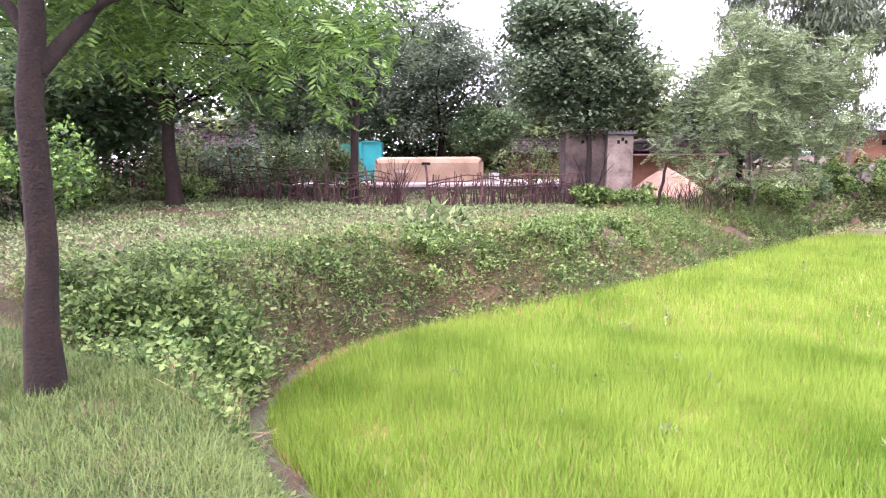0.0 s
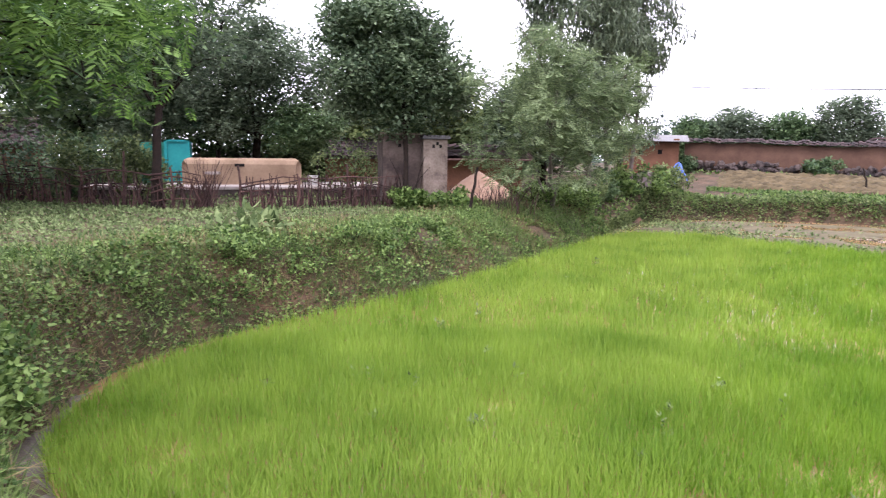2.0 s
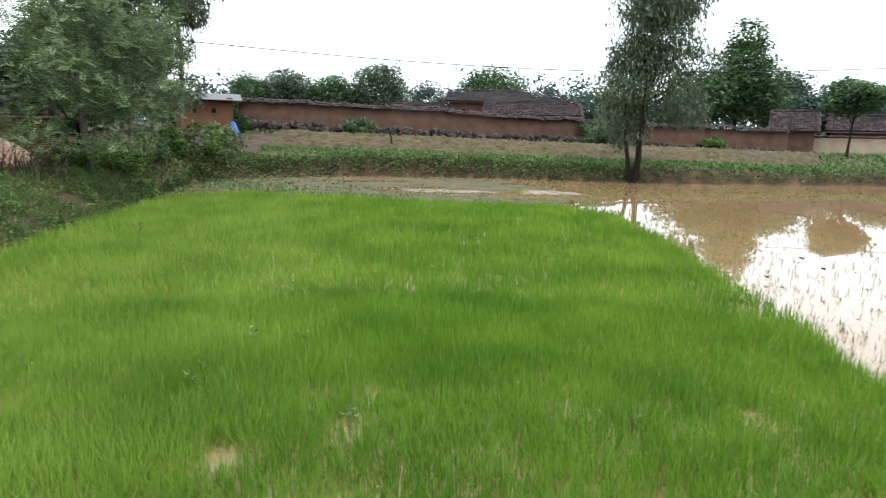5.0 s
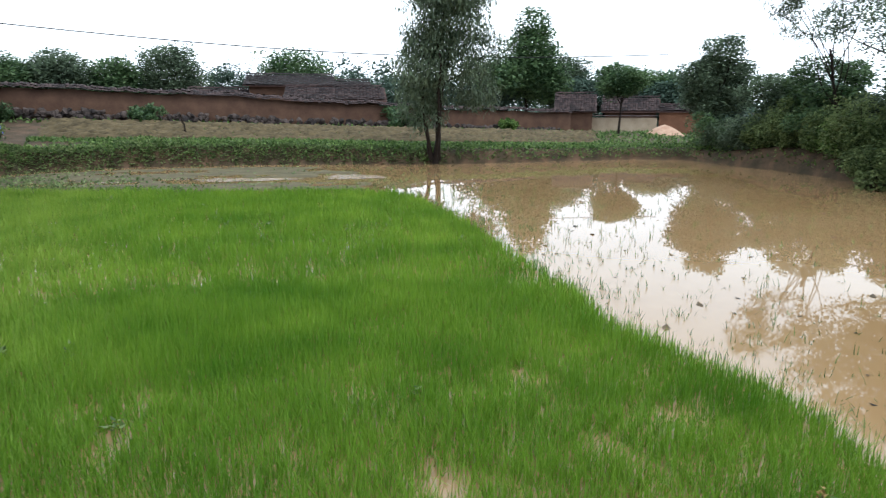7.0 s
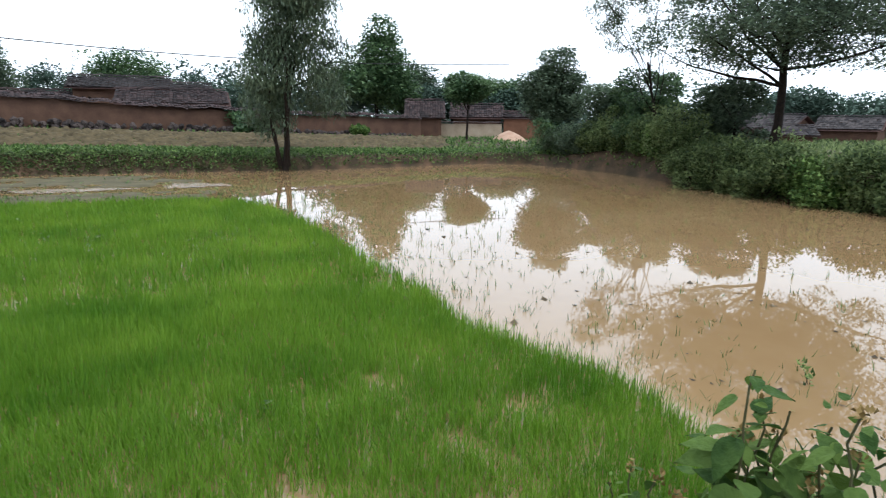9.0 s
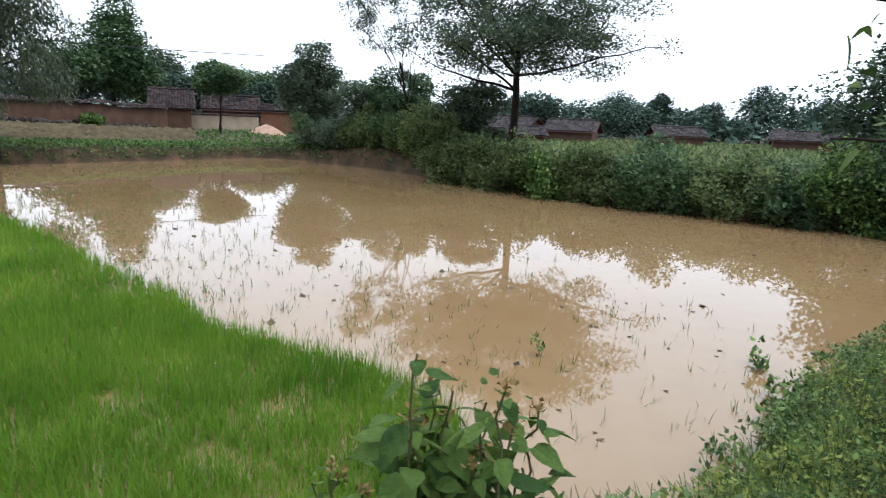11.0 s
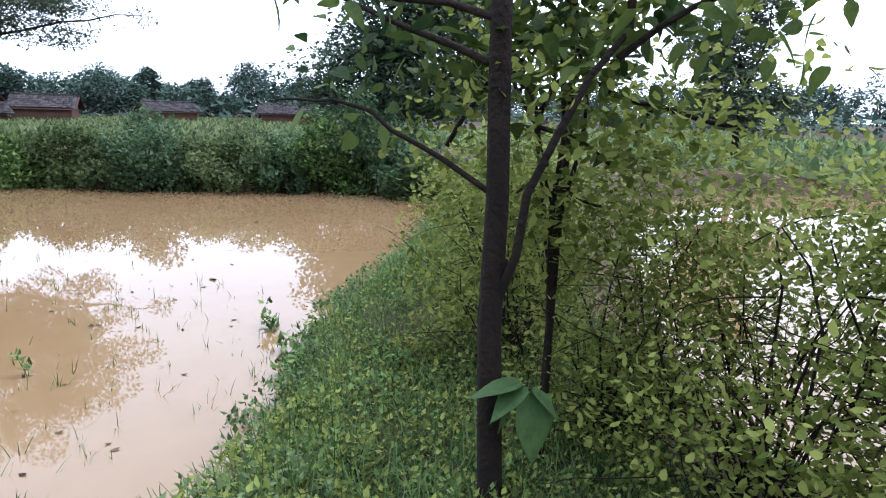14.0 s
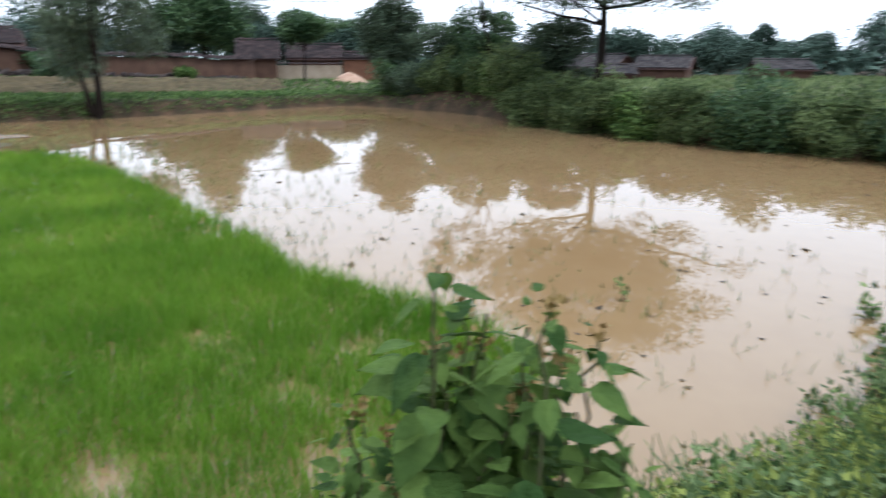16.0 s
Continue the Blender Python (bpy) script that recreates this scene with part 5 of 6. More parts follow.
for k, (x, y, h) in enumerate(((8.6, 20.8, 10.2), (10.0, 20.9, 11.4), (11.5, 22.7, 10.6), (13.1, 23.6, 11.6))):
    tree("eucalyptus_tree", "tall slender eucalyptus with hanging grey-green leaves", (x, y, G(x, y)), (x + 0.2, y, h - 1.0), 0.08,
         [(x - 0.2, y, h * 0.86, 1.1, 1.0, 1.8), (x + 0.3, y - 0.2, h * 0.62, 1.25, 1.0, 1.6), (x - 0.3, y, h * 0.44, 1.0, 0.9, 1.1), (x + 0.3, y, h * 0.3, 0.9, 0.8, 0.9)], 14000, 0.24, SLIM, EUCA, GREYBARK, 77 + k, 64, 0.26, 0.9, 26, fork=0.35, group="eucalyptus row")
tree("broad_tree", "dark leafy tree beside the sheet-roofed house", (18.2, 34.5, G(18.2, 34.5)), (18.2, 34.6, 3.6), 0.16, [(16.6, 34.9, 5.2, 1.8, 1.6, 1.7), (17.2, 34.6, 6.6, 1.2, 1.2, 1.0)], 9000, 0.2, PATCH, MANGO, seed=81, clumps=30)
tree("bush_tree", "leafy green tree behind the yard", (1.0, 27.2, G(1, 27)), (1.0, 27.2, 2.4), 0.09, [(0.6, 25.9, 3.3, 1.6, 1.2, 0.9)], 6500, 0.14, PATCH, BROAD, seed=82, clumps=26)
for k, (x, y, z, r) in enumerate(((-12.5, 20, 4.8, 3.2), (-13, 13.5, 3.6, 2.4), (-16, 26, 5.5, 3.5), (-9, 31, 6.0, 3.5), (6.5, 33, 5.2, 3.0), (11.5, 29, 4.6, 2.8), (-4, 36, 6.5, 4.0), (14.5, 38, 5.5, 3.0), (-10.5, 9.0, 3.4, 1.8))):
    tree("broad_tree", "leafy green tree closing the yard behind", (x, y, G(x, y)), (x, y, z * 0.65), 0.16, [(x, y, z * 0.92, r, r * 0.9, z * 0.5)], 8000, 0.34, TRI, (BROAD, HEDGE, MANGO)[k % 3], seed=90 + k, clumps=50, group="yard trees")

for k, (x, y, r, h) in enumerate(((-17, 38, 4.5, 4.5), (-11, 40, 4.5, 5.0), (-5, 41, 4.5, 5.0), (1, 40, 4.0, 4.6), (6, 40, 4.0, 4.4), (11, 38, 4.0, 4.2), (15.5, 41, 4.0, 4.6), (-20, 26, 4.0, 5.0), (-19, 15, 3.5, 4.5), (3, 34.5, 3.0, 4.0))):
    tree("thicket_tree", "low spreading dark green tree in the thicket behind the yard", (x, y, G(x, y)), (x, y, h * 0.5), 0.15, [(x, y, G(x, y) + h * 0.45, r, r * 0.7, h * 0.55)], 5200, 0.42, TRI, (HEDGE, MANGO, BROAD)[k % 3], seed=600 + k, clumps=40, limbs=6, shell=0.3, group="thicket trees")

# across the water
tree("willowy_tree", "slender several-stemmed tree with hanging grey-green foliage at the water's edge", (26.75, 11.6, G(26.75, 11.6)), (27.1, 11.3, 7.6), 0.12,
     [(26.7, 12.0, 4.3, 1.5, 1.3, 1.5), (27.2, 11.1, 6.2, 1.4, 1.4, 1.6), (27.4, 10.8, 8.2, 1.7, 1.5, 1.8), (27.6, 10.3, 3.5, 1.2, 1.1, 1.2), (26.6, 12.3, 2.9, 1.2, 1.1, 0.9), (26.7, 12.0, 2.0, 0.9, 0.9, 0.6), (27.8, 9.9, 5.0, 1.0, 1.0, 1.0)], 42000, 0.23, SLIM, EUCA, BARK, 101, 130, 0.36, 1.0, 30, fork=0.35,
     stems=[((26.65, 11.7, 0.2), (26.5, 12.0, 4.8), 0.08, 0.03), ((26.85, 11.45, 0.2), (27.2, 11.1, 5.0), 0.08, 0.03), ((26.7, 11.55, 0.2), (26.75, 11.8, 5.8), 0.07, 0.03), ((26.6, 11.75, 0.1), (26.3, 11.95, 2.2), 0.05, 0.015)])
tree("broad_tree", "small round-headed tree on a thin stem by the houses", (47.0, 7.3, G(47, 7.3)), (47.1, 7.2, 3.2), 0.09, [(47.2, 7.2, 4.2, 1.7, 1.6, 0.9), (47.0, 7.6, 4.9, 1.1, 1.1, 0.6)], 11000, 0.21, TRI, BROAD, seed=102, clumps=46, tight=0.28, fill=0.4)
tree("broad_tree", "tall dark leafy tree behind the wall", (60.0, 18.0, G(60, 18)), (60, 18, 6.5), 0.2, [(60.3, 17.6, 10.0, 1.7, 1.8, 1.6), (60.2, 17.6, 8.0, 2.3, 2.4, 1.7), (60, 18.6, 5.6, 3.4, 3.8, 1.9), (60, 16.0, 4.6, 2.0, 2.4, 1.5)], 24000, 0.32, TRI, BROAD, seed=103, clumps=90, tight=0.28, fill=0.4)
tree("broad_tree", "round dark tree on the far bank", (36.1, 0.8, G(36.1, 0.8)), (36.1, 0.8, 2.9), 0.13, [(36.1, 0.8, 3.6, 1.9, 1.8, 1.4), (36.0, 0.7, 5.0, 1.2, 1.2, 0.9), (36.2, 1.9, 3.4, 0.9, 0.9, 0.8)], 20000, 0.165, TRI, HAZY, seed=104, clumps=70, tight=0.24, fill=0.2)
tree("bare_tree", "gaunt pale tree with sparse leaves above the shrubs", (30.2, -4.0, G(30.2, -4)), (29.9, -3.2, 4.6), 0.075, [(30.1, -1.6, 6.9, 1.3, 1.2, 1.1), (30.1, -3.6, 7.0, 1.0, 1.1, 1.3), (29.9, -2.4, 5.4, 0.9, 1.2, 0.7)], 5200, 0.19, SLIM, EUCA, BARK, 105, 80, 0.15, 0.4, 78, fork=0.4, mains=10, stout=0.4)
tree("shade_tree", "broad umbrella-crowned tree on a single dark trunk above the hedge", (25.1, -7.05, G(25.1, -7.05)), (24.95, -7.1, 5.4), 0.165,
     [(24.9, -7.1, 6.7, 4.2, 4.5, 2.0), (24.7, -7.1, 4.9, 4.8, 5.0, 1.0), (24.8, -6.4, 4.75, 2.0, 2.2, 0.8), (24.9, -8.2, 4.7, 2.0, 2.2, 0.8), (24.9, -7.1, 5.6, 2.6, 2.6, 0.8)], 60000, 0.12, TRI, HAZY, BARK, 106, 330, 0.112, 0.1, 130, shell=0.4, fork=0.42, mains=13, stout=0.45, fill=0.08)
for k, (x, y, r, h, m) in enumerate(((33.4, -1.2, 1.5, 3.9, HAZY), (31.4, -3.0, 1.5, 4.6, BROAD), (29.4, -4.9, 1.2, 3.0, HAZY), (27.6, -5.9, 1.3, 3.9, HAZY))):
    tree("broad_tree", "small leafy tree crowding the far bank", (x, y - 0.4, G(x, y - 0.4)), (x, y - 0.4, h * 0.6), 0.08, [(x, y - 0.4, h * 0.76, r, r, h * 0.25), (x + 0.2, y - 0.9, h * 0.5, r * 0.7, r * 0.8, h * 0.2)], 8500, 0.15, TRI, m, seed=110 + k, clumps=46, tight=0.2, fill=0.05, limbs=30, group="far bank trees")
tree("broad_tree", "big leafy tree at the pond's corner", (15.2, -15.2, G(15.2, -15.2)), (15.2, -15.2, 4.0), 0.16, [(15.6, -15.1, 3.2, 1.9, 1.8, 1.6), (15.0, -15.6, 5.2, 1.6, 1.6, 1.4), (13.9, -16.2, 4.0, 2.1, 1.9, 2.2), (13.6, -16.4, 6.0, 1.5, 1.4, 1.1)], 36000, 0.16, PATCH, MANGO, seed=115, clumps=100, tight=0.26, fill=0.35)
tree("broad_tree", "solitary grey-green tree beyond the second pond", (8.8, -29.0, G(8.8, -29)), (8.7, -29, 4.0), 0.16, [(9.6, -29.2, 5.4, 1.7, 1.7, 1.7), (9.0, -29.1, 3.4, 1.9, 1.8, 1.4), (7.6, -29.1, 2.4, 1.5, 1.4, 1.2), (8.0, -29.0, 6.6, 1.0, 1.0, 1.1)], 13000, 0.2, PATCH, EUCA, seed=116, clumps=70)


def far_woods():
    """Trees of the distance all round, as separate crowns on short trunks joined into woods."""
    rng = np.random.default_rng(120)
    spots = []
    for a in np.linspace(-88, 80, 84):
        d = rng.uniform(100, 190)
        spots.append((d * math.cos(radians(a)), d * math.sin(radians(a)), rng.uniform(5, 9), rng.uniform(5.5, 9.5) * (0.65 if -50 < a < -8 else 1.0)))
    pl, sz, tr = [], [], []
    for x, y, r, h in spots:
        z = level(x, y)
        c = rng.normal(0, 1, (14, 3))
        c = c / np.linalg.norm(c, axis=1, keepdims=True) * rng.uniform(0.5, 1, (14, 1)) * (r, r, h * 0.4) + (x, y, z + h * 0.55)
        q = rng.normal(0, 1, (1400, 3))
        pl.append(c[rng.integers(0, 14, 1400)] + q / np.linalg.norm(q, axis=1, keepdims=True) * rng.uniform(0.3, 1, (1400, 1)) * r * 0.36)
        sz.append(np.full(1400, 0.72))
        tr.append(branch((x, y, z - 0.3), (x, y, z + h * 0.5), 0.25, 0.12, rng, 0.02, 4))
    pl, sz = np.concatenate(pl), np.concatenate(sz)
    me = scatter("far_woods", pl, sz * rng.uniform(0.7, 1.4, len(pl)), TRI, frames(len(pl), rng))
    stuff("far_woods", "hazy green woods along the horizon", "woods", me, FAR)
    a, d = np.radians(rng.uniform(-85, 80, 6500)), rng.uniform(84, 125, 6500)
    x, y = d * np.cos(a), d * np.sin(a)
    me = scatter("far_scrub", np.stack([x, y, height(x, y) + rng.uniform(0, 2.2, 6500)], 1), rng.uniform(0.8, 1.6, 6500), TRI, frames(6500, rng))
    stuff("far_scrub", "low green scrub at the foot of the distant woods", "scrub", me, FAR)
    stuff("far_trunks", "thin dark trunks within the distant woods", "woods", wood("far_trunks", tr, 5), BARK)


far_woods()
for k, (x, y, r, h) in enumerate(((38.6, 58.5, 2.8, 6.9), (41.6, 56.5, 3.4, 8.1), (45.3, 53.7, 3.0, 7.5), (48.8, 50.6, 3.4, 8.8), (56.8, 41.8, 4.2, 8.9), (68.9, 16.8, 2.9, 8.2), (70.6, 8.0, 3.2, 6.7), (70.9, 63.9, 3.6, 8.8), (53.8, 78.4, 5, 8.0), (81, 50.7, 4, 8.2), (86.6, 40.9, 5, 7.6), (66, 34, 3.8, 6.6), (63, 24, 3.8, 6.6), (66, 12, 4.0, 6.6), (68, 6, 3.6, 5.6), (62, 2, 3.0, 5.0),
                                  (100, -44, 3.6, 8.2), (98, -50, 2.0, 8.0), (94, -56, 2.8, 6.4), (90, -62, 3.4, 9.4), (86, -70, 4, 8), (72, -22, 4, 6), (75, -34, 4.5, 5.5), (66, -6, 4, 5))):
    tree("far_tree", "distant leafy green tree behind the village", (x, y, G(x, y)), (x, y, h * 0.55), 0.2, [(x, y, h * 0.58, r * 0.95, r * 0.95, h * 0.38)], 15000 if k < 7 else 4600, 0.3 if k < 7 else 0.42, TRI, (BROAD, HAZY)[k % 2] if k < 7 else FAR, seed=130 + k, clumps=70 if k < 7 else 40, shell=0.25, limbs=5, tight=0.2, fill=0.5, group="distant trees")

# ---------------------------------------------------------------- hedges and shrubs
k = 0
shore = np.array(POND[19:29])
along_ = np.r_[0, np.cumsum(np.hypot(*np.diff(shore, axis=0).T))]
for q in np.arange(0.6, along_[-1], 1.15):
    x, y = np.interp(q, along_, shore[:, 0]) + np.interp(q, (6, 12), (0.6, -0.08)), np.interp(q, along_, shore[:, 1]) - np.interp(q, (6, 12), (0.65, -0.12))
    k += 1
    rnd = np.random.default_rng(500 + k).uniform(0, 1, 3)
    shrub("hedge_shrub", "dense green shrub in the hedge along the far bank", (x, y), (1.05 + 0.4 * rnd[0], 1.0, (1.2 if q < 9.5 else 1.2 + 0.04 * (q - 9.5)) + 1.05 * rnd[1] ** 1.8), 5400, 0.115, (HEDGE, HEDGE, BROAD, HEDGE, HAZY, WEED)[int(rnd[2] * 6)], 150 + k, TRI, 30, "hedge shrubs", sink=float(np.interp(q, (7, 14), (0.0, 0.25))))
for x, y, sx, h, m, ls in ((-5.6, 21.2, 1.5, 2.1, HEDGE, 0.14), (-7.4, 22.4, 1.6, 2.2, BROAD, 0.15), (-4.2, 20.6, 0.9, 1.7, HEDGE, 0.13), (-9.4, 24.0, 1.6, 2.2, MANGO, 0.15), (-11.8, 25.6, 1.6, 2.2, HEDGE, 0.16), (-14.0, 27.5, 1.8, 2.4, MANGO, 0.17), (-6.8, 25.5, 1.8, 2.2, BROAD, 0.16), (-10.8, 17.6, 1.5, 0.9, WEED, 0.12), (-12.6, 19.4, 1.6, 1.0, WEED, 0.13), (-9.6, 20.6, 1.3, 0.8, WEED, 0.12), (2.2, 22.9, 1.5, 1.8, HEDGE, 0.11), (-10.5, 22.5, 1.8, 2.0, HEDGE, 0.16), (-11.5, 15.5, 1.8, 2.2, BROAD, 0.16), (-9.5, 13.0, 1.5, 2.2, NEEM, 0.14), (-14, 16, 2.0, 2.2, HEDGE, 0.18),
                           (8.9, 19.6, 0.9, 0.8, WEED, 0.1), (9.6, 20.4, 1.0, 1.0, HEDGE, 0.11), (11.0, 22.0, 1.1, 1.0, BROAD, 0.12), (7.4, 19.0, 0.8, 0.6, WEED, 0.09),
                           (13.2, 23.2, 1.3, 1.1, WEED, 0.15), (15.0, 24.6, 1.3, 1.0, HEDGE, 0.15), (3.4, 18.6, 0.7, 0.5, WEED, 0.12), (4.6, 18.0, 0.8, 0.5, WEED, 0.12), (21.2, 32.6, 0.7, 0.9, BROAD, 0.13),
                           (26.5, 28.6, 1.0, 0.8, BROAD, 0.18), (38.0, 19.2, 1.5, 1.4, BROAD, 0.22), (44.0, 14.2, 0.9, 0.7, WEED, 0.2)):
    k += 1
    shrub("shrub", "leafy green shrub growing wild on the bank", (x, y), (sx, sx * 0.9, h), 1700, ls, m, 150 + k, PATCH, 16, "wild shrubs")


def wire():
    me = wood("overhead_wire", [(np.stack([np.linspace(20, 62, 24), np.linspace(41, 6, 24), 7.3 - 2.0 * np.sin(np.linspace(0, math.pi, 24)) * 0.55 - np.linspace(0, 0.2, 24)], 1), np.full(24, 0.03))], 5)
    tagged(link("overhead_wire", me, material=WIRE), "thin dark overhead power wire sagging across the sky", "wire")


wire()


# ---------------------------------------------------------------- near the camera
def leaf_mesh(name, pointed=0.0):
    """A heart-shaped leaf, creased along its midrib and bent down at the tip; length 1 along y."""
    v, f = [], []
    ys = (0, 0.05, 0.16, 0.32, 0.5, 0.68, 0.85, 1.0)
    ws = (0.02, 0.17, 0.30, 0.36, 0.33, 0.24, 0.12, 0.0)
    for i, (y, w) in enumerate(zip(ys, ws)):
        c, w = -0.20 * y * y, w * (1 - pointed)
        quilt, tooth = 0.018 * (i % 2), 0.012 * (i % 2)  # sunken side veins and a toothed rim
        v += [(-w + tooth, y - 0.05 * (w > 0.1), c + 0.10 * w), (-w * 0.5, y, c + 0.09 * w + quilt), (0, y, c - 0.02), (w * 0.5, y, c + 0.09 * w + quilt), (w - tooth, y - 0.05 * (w > 0.1), c + 0.10 * w)]
        if i:
            b = 5 * i
            f += [(b - 5 + j, b - 4 + j, b + 1 + j, b + j) for j in range(4)]
    return raw(name, np.array(v), np.array(f))


def near_tree():
    """The young tree standing on the bund, with bare dark stem and large leaves above."""
    rng = np.random.default_rng(201)
    b = np.array((2.05, -2.52, G(2.05, -2.52)))
    root = thing("bund_tree", tuple(b), "young tree with dark knotty stem and large leaves on the bund", "tree")
    P = lambda x, y, z: np.array((x, y, z))
    br = [(np.array([b - (0, 0, 0.1), P(2.06, -2.5, 1.0), P(2.08, -2.49, 1.5), P(2.07, -2.49, 2.0), P(2.08, -2.48, 2.5), P(2.1, -2.5, 3.2), P(2.15, -2.5, 3.9)]), np.array([0.055, 0.05, 0.047, 0.043, 0.04, 0.033, 0.02])),
          branch((2.07, -2.49, 2.0), (2.46, -2.22, 2.3), 0.013, 0.008, rng, 0.02),
          branch((2.46, -2.22, 2.3), (2.72, -2.0, 2.33), 0.008, 0.004, rng, 0.03),
          branch((2.06, -2.5, 1.6), (1.70, -2.70, 2.6), 0.019, 0.011, rng, 0.04),
          branch((1.72, -2.72, 2.55), (1.5, -2.8, 3.3), 0.016, 0.006, rng, 0.05),
          branch((1.74, -2.7, 2.5), (1.1, -2.75, 2.75), 0.014, 0.005, rng, 0.05),
          branch((2.08, -2.48, 2.46), (2.72, -2.2, 2.72), 0.016, 0.005, rng, 0.05),
          branch((2.08, -2.48, 2.62), (2.9, -2.0, 2.85), 0.016, 0.005, rng, 0.05),
          branch((2.1, -2.5, 2.9), (1.5, -2.1, 3.3), 0.016, 0.005, rng, 0.05),
          branch((2.24, -3.2, 0.5), (2.26, -3.22, 3.2), 0.022, 0.014, rng, 0.02)]
    me = wood("trunk", br, 9)
    me.transform(Matrix.Translation(-b))
    link("trunk", me, root, "", BARK)
    tips = np.array([(2.62, -2.30, 2.40), (2.62, -2.3, 2.75), (1.5, -2.8, 3.2), (1.1, -2.75, 2.75), (1.5, -2.1, 3.2), (2.15, -2.5, 3.3), (2.4, -2.4, 3.0), (1.9, -2.8, 2.6), (1.3, -2.75, 2.62), (1.75, -2.75, 2.55), (2.3, -2.9, 2.6), (2.5, -2.5, 2.6), (2.0, -3.0, 2.4), (1.6, -2.9, 2.7)]
                    + [(x - 0.54, y + 0.43, z + 0.09) for x, y, z in ((3.14, -2.92, 2.66), (3.05, -3.0, 2.5), (2.97, -3.06, 2.7), (2.65, -3.27, 2.66), (2.52, -3.35, 2.5), (2.45, -3.38, 2.68), (2.27, -3.46, 2.6), (2.22, -3.48, 2.72), (2.6, -3.31, 2.4), (2.95, -3.07, 2.4), (2.1, -3.4, 2.9), (2.4, -3.5, 3.0), (2.86, -3.45, 2.66), (2.76, -3.51, 2.5), (2.71, -3.54, 2.6), (2.89, -3.44, 2.4), (2.68, -3.56, 2.4), (2.97, -3.38, 2.6), (2.8, -3.5, 2.85))])
    n = 880
    q = tips[rng.integers(0, len(tips), n)] + rng.normal(0, 0.15, (n, 3)) * (1, 1, 0.8)
    shape = leaf_mesh("leaf", 0.25)
    shape.materials.append(NEARLEAF)
    for c in q:
        k = rng.uniform(0.05, 0.125)
        link("leaf", shape, root).matrix_basis = Matrix.Translation(c - b) @ pose(0, 0, 0, rng.uniform(-70, 20), rng.normal(0, 30), rng.uniform(0, 360)) @ Matrix.Diagonal((k, k, k, 1))
    shape = leaf_mesh("large_leaf", 0.1)
    shape.materials.append(STEMLEAF)
    for x, y, z, rx, rz, k in ((1.91, -2.46, 1.33, -8, -48, 0.21), (1.90, -2.47, 1.32, -28, -20, 0.19), (1.87, -2.48, 1.30, -74, 70, 0.29), (1.87, -2.48, 1.31, -38, 120, 0.17), (1.89, -2.44, 1.29, -52, -80, 0.19)):
        link("large_leaf", shape, root, "large pale green leaf on the stem").matrix_basis = Matrix.Translation(np.array((x, y, z)) - b) @ pose(0, 0, 0, rx, 0, rz) @ Matrix.Diagonal((k, k, k, 1))
    root.location = b + (0.54, -0.43, -0.09)


near_tree()
for q, (x, y, sx, h, n, m, lab) in enumerate(((2.6, -4.1, 0.75, 1.75, 5200, BUSH, "tall light green bush of thin twigs behind the young tree"), (1.75, -3.75, 0.85, 1.6, 5600, BUSH, "light green bush with small round leaves on the bund"),
                                              (0.95, -3.6, 0.8, 1.4, 4600, BUSH, "spreading bush leaning over the second pond"), (3.6, -4.7, 0.8, 1.6, 4200, BUSH, "tangled light green bush along the bund"),
                                              (4.6, -6.2, 0.9, 1.4, 3000, BUSH, "green bush farther along the bund"), (6.0, -8.4, 0.9, 1.3, 2400, WEED, "low green bush along the far bund"), (7.6, -11.0, 1.0, 1.4, 2400, BROAD, "dark green bush near the bund's end"))):
    shrub("bund_bush", lab, (x, y), (sx, sx, h), int(n * (1.75 if q < 4 else 1.25)), 0.033 + 0.005 * q, m, 211 + q, OVAL, 60, "bund bushes", 0.009, twigs=130 if q < 4 else 12)


def sapling():
    tree("bund_sapling", "thin sapling with yellowish green leaves behind the young tree", (2.75, -3.6, G(2.75, -3.6)), (2.72, -3.62, 3.0), 0.018,
         [(2.75, -3.55, 2.3, 0.75, 0.6, 0.75), (2.2, -3.6, 2.45, 0.6, 0.5, 0.5)], 3200, 0.056, OVAL, BUSH, BARK, 231, 34, 0.24, 0.4, 20, fork=0.3)


sapling()


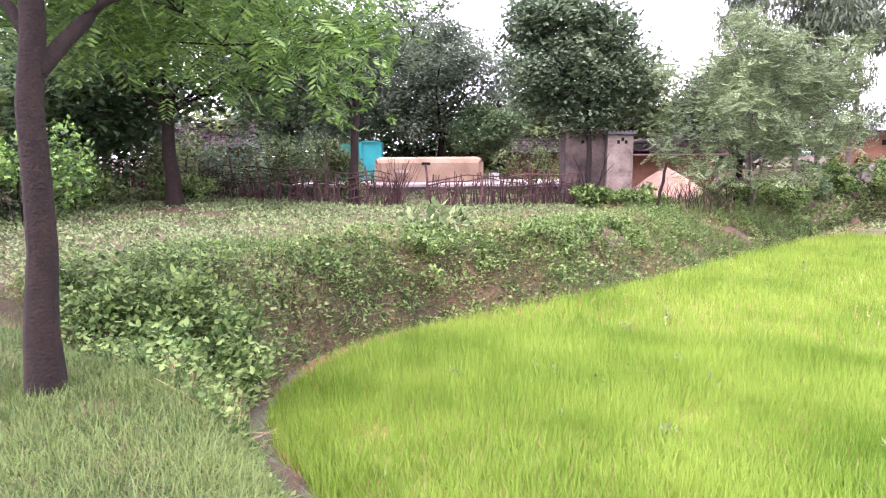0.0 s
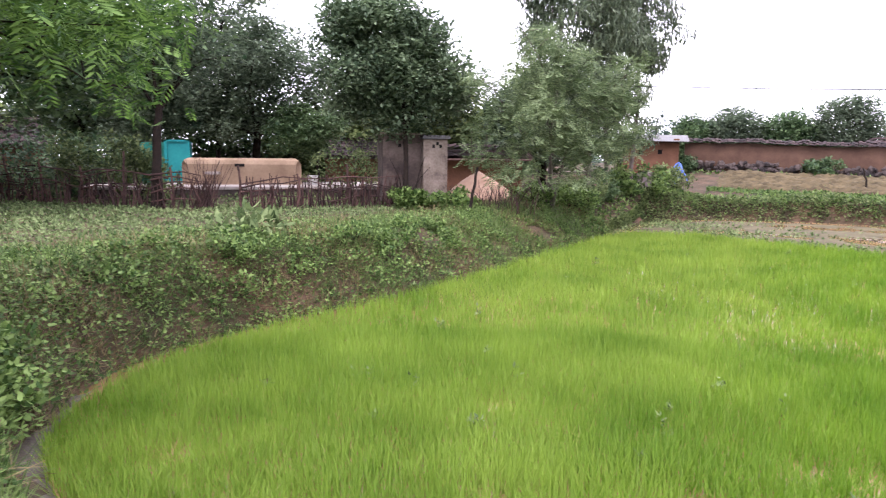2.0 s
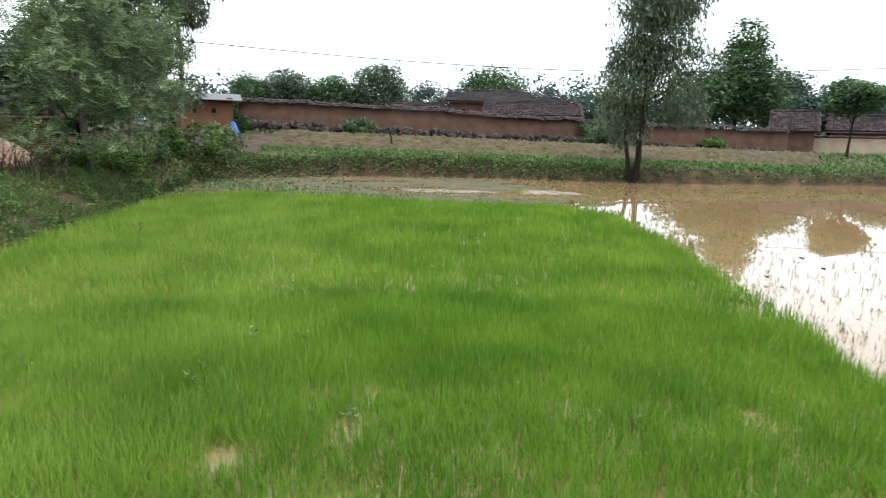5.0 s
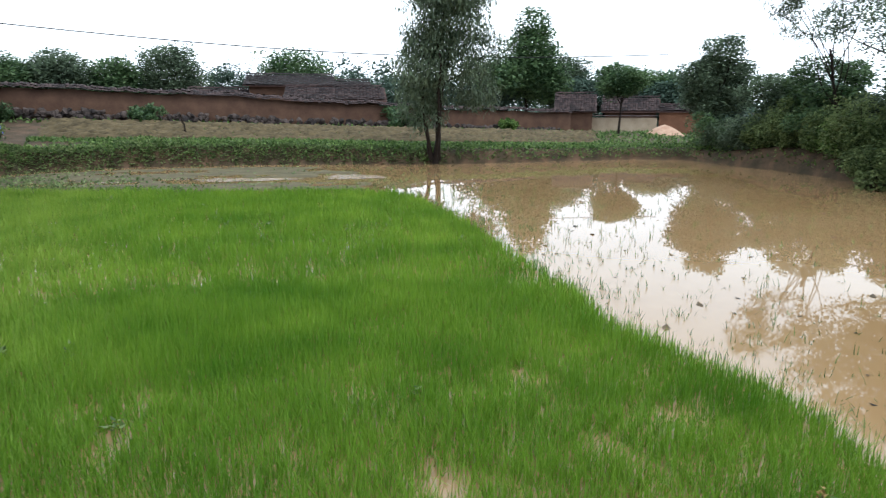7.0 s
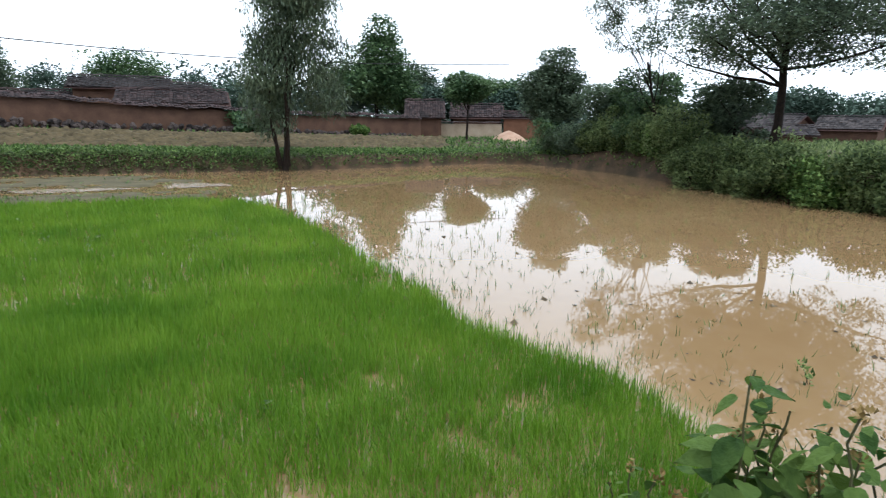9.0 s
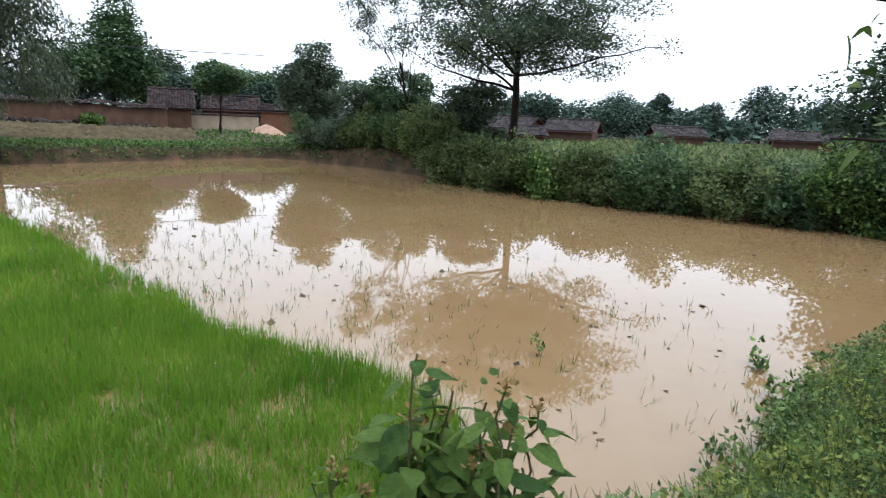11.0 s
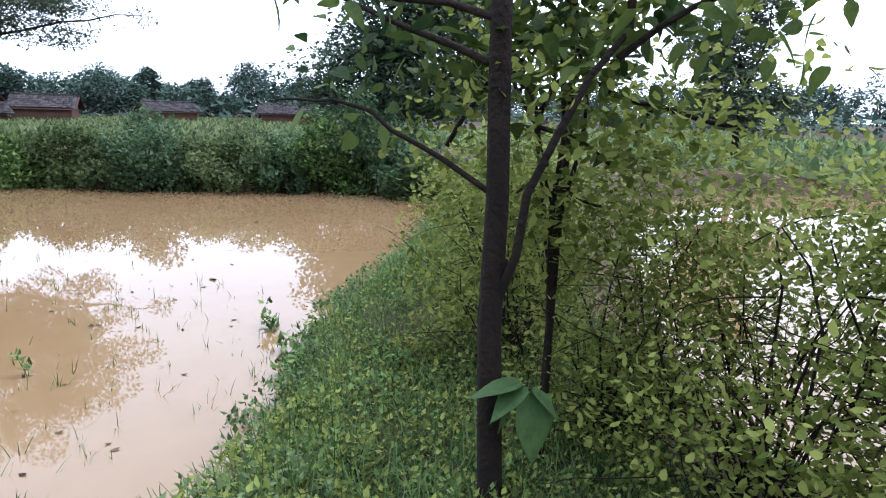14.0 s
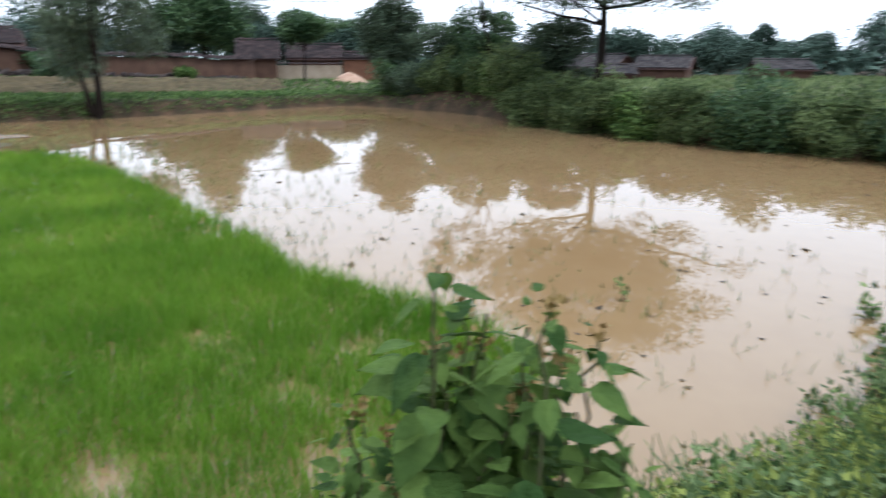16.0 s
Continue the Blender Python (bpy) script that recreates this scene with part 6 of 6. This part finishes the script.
def near_plant(at, tips, leaf, seed, label):
    """A single weed: stems from one foot to the given tips, heart-shaped leaves in crossed pairs on short stalks, and budding heads."""
    rng = np.random.default_rng(seed)
    foot = np.array((at[0], at[1], G(*at)))
    root = thing("lantana_plant", tuple(foot), label, "plant")
    shape = leaf_mesh("leaf", 0.12)
    shape.materials.append(BIGLEAF)
    for x, y, z, bare in tips:
        tip = np.array((x, y, z)) - foot
        p, r = branch(rng.normal(0, 0.02, 3) * (1, 1, 0), tip, 0.0032, 0.0014, rng, 0.03, 36, 0.004)
        stem = link("stem", wood("stem", [(p, r)], 6), root, "", STEM)
        for i in range(bare, 36):
            b0 = i * math.pi / 2 + rng.normal(0, 0.3)
            for sgn in (0, math.pi):
                if rng.uniform() < 0.92:
                    k = leaf * (0.5 + 0.65 * min(1.0, (35 - i) / 3)) * rng.uniform(0.75, 1.2)
                    m = Matrix.Translation(p[i]) @ pose(0, 0, 0, 0, 0, math.degrees(b0 + sgn)) @ pose(0, 0, 0, rng.uniform(-62, 0), rng.normal(0, 14), 0) @ pose(0, 0.3 * leaf, 0) @ Matrix.Diagonal((k, k, k, 1))
                    link("leaf", shape, stem).matrix_basis = m
                    if rng.uniform() < 0.6:
                        k *= 0.68
                        link("leaf", shape, stem).matrix_basis = Matrix.Translation(p[i]) @ pose(0, 0, 0, 0, 0, math.degrees(b0 + sgn) + rng.normal(0, 25)) @ pose(0, 0, 0, rng.uniform(-15, 40), rng.normal(0, 20), 0) @ pose(0, 0.5 * leaf, 0) @ Matrix.Diagonal((k, k, k, 1))
        if rng.uniform() < 0.4:
            continue
        me = scatter("bud_head", rng.normal(0, 0.005, (16, 3)), 0.009, PATCH, frames(16, rng, 0.8))
        link("bud_head", me, stem, "small reddish-green budding head", FLOWER).location = tip
    return root


near_plant((1.93, -0.86), ((1.835, -0.82, 2.015, 9), (1.87, -0.86, 1.93, 9), (1.92, -0.81, 1.86, 8), (1.81, -0.88, 1.90, 9), (1.93, -0.77, 1.80, 9), (1.84, -0.78, 1.80, 10), (1.88, -0.89, 1.88, 10), (1.86, -0.82, 1.93, 12), (1.90, -0.84, 1.90, 12), (1.84, -0.86, 1.97, 14), (1.87, -0.84, 1.96, 14)), 0.051, 221, "leafy lantana weed with budding heads on the bund")
near_plant((1.90, -0.93), ((1.775, -0.90, 2.0, 10), (1.82, -0.95, 1.955, 9), (1.90, -0.92, 1.91, 9), (1.79, -0.97, 1.86, 9), (1.93, -0.87, 1.82, 9), (1.81, -0.92, 1.94, 12), (1.85, -0.90, 1.89, 12), (1.80, -0.93, 1.90, 12), (1.81, -0.89, 1.97, 14)), 0.046, 222, "leafy lantana weed beside a taller one")
near_plant((2.0, -0.72), ((1.90, -0.74, 1.84, 11), (2.02, -0.68, 1.66, 9), (1.96, -0.72, 1.74, 9), (2.06, -0.78, 1.64, 9)), 0.042, 223, "low leafy weed at the bund's edge")

rnd = np.random.default_rng(89)
for q in range(110):
    x, y = rnd.uniform(2.0, 6.4), rnd.uniform(-6.2, -1.5)
    if 0.05 < edge(POND, np.array(x), np.array(y)) < 1.0 and edge(POND2, np.array(x), np.array(y)) > 0.3:
        shrub("bund_weed", "low leafy weed clump among the grass of the bund", (x, y), (0.2, 0.2, 0.14 + 0.16 * rnd.uniform()), 150, 0.042, (HERB, WEED, HERB, PALEWEED)[q % 4], 900 + q, LEAF, 9, "bund weeds", 0.004)
near_plant((2.09, -0.73), ((2.085, -0.73, 1.75, 14), (2.12, -0.70, 1.70, 14)), 0.026, 224, "small slender weed seedling at the edge of the rice")

rnd = np.random.default_rng(88)
for q in range(46):  # filling the ditch
    u, v = rnd.uniform(0, 1) ** 1.3, rnd.normal(0.05, 0.45)
    x, y = -1.75 - 2.9 * u, 5.05 + 1.15 * u ** 0.8 + v
    if edge(POND, np.array(x), np.array(y)) > 0.12 and beyond_bund(x, y) > 0.3:
        shrub("ditch_weed", "broad-leaved green weed clump filling the ditch", (x, y), (0.34, 0.34, 0.34 + 0.2 * rnd.uniform()), 250, 0.075, WEED, 700 + q, OVAL, 12, "ditch weeds", 0.006)
for q in range(90):
    x, y = rnd.uniform(-4.0, 5.0), rnd.uniform(6.5, 14.5)
    if 0.2 < edge(POND, np.array(x), np.array(y)) < 1.9:
        shrub("bank_weed", "leafy green weed clump on the terrace bank", (x, y), (0.36, 0.36, 0.3), 200, 0.066, WEED, 740 + q, OVAL, 10, "bank weeds", 0.006)

# small plants standing in the water and among the rice
for q, (x, y, h, n) in enumerate(((7.01, -2.65, 0.42, 46), (6.58, -4.72, 0.48, 90), (5.84, -4.40, 0.38, 60), (5.51, -4.12, 0.34, 60), (5.05, -3.82, 0.32, 60), (5.36, -4.16, 0.30, 50), (4.54, -2.48, 0.26, 30), (5.95, -4.72, 0.42, 90), (6.2, -5.1, 0.4, 110), (4.67, -3.29, 0.3, 40), (5.2, -4.0, 0.36, 50), (6.5, -5.7, 0.4, 90))):
    shrub("water_weed", "small leafy green weed standing in muddy water", (x, y), (0.06, 0.06, h) if q == 0 else (0.13, 0.13, h), n, 0.055 if q == 0 else 0.075, WEED, 300 + q, LEAF, 7, "water weeds", 0.005)
rnd = np.random.default_rng(79)
edge_line = np.array(POND[30:36])
edge_run = np.r_[0, np.cumsum(np.hypot(*np.diff(edge_line, axis=0).T))]
for q in range(24):  # weeds breaking the line of the bund's shore
    d_ = rnd.uniform(0, edge_run[-1])
    x, y = np.interp(d_, edge_run, edge_line[:, 0]) + rnd.normal(0.02, 0.14), np.interp(d_, edge_run, edge_line[:, 1]) + rnd.normal(0, 0.14)
    shrub("shore_weed", "leafy weed straggling from the bund into the water", (x, y), (0.22, 0.22, 0.2 + 0.18 * rnd.uniform()), 130, 0.05, (WEED, PALEWEED)[q % 2], 800 + q, LEAF, 8, "shore weeds", 0.004)
rnd = np.random.default_rng(77)
spots = [(2.2, 8.26), (2.6, 6.24), (2.51, 7.06), (3.72, 5.07), (2.95, 4.26), (3.92, 3.25), (12.3, 5.8)] + [(rnd.uniform(0, 14), rnd.uniform(0, 14)) for _ in range(60)]
for q, (x, y) in enumerate([p for p in spots if inside(PADDY, np.array(p[0]), np.array(p[1]))][:30]):
    shrub("paddy_weed", "small pale-leaved weed among the young rice", (x, y), (0.07, 0.07, 0.40), 22, 0.06, PALEWEED, 330 + q, LEAF, 5, "paddy weeds", 0.004)
shrub("gourd_plant", "sprawling pale-leaved gourd plant at the terrace edge", (-0.6, 11.3), (0.75, 0.5, 0.55), 190, 0.20, PALEWEED, 380, LEAF, 12, "", 0.01)


def litter():
    rng = np.random.default_rng(391)
    x, y = sprinkle(1500, (4, 32), (-12, 18), lambda x, y: inside(POND, x, y) & (edge(PADDY, x, y) > 0.3), rng)
    n = len(x)
    a = rng.uniform(0, 6.28, n)
    ay = np.stack([np.cos(a), np.sin(a), np.full(n, 0.04)], 1)
    ax = np.stack([-np.sin(a), np.cos(a), np.zeros(n)], 1)
    stuff("floating_leaves", "dark dead leaves floating on the muddy water", "leaves", scatter("floating_leaves", np.stack([x, y, np.full(n, 0.006)], 1), rng.uniform(0.03, 0.07, n) + 0.12 * rng.uniform(0, 1, n) ** 6, PATCH, (ax, ay, np.cross(ax, ay))), LITTER)


litter()
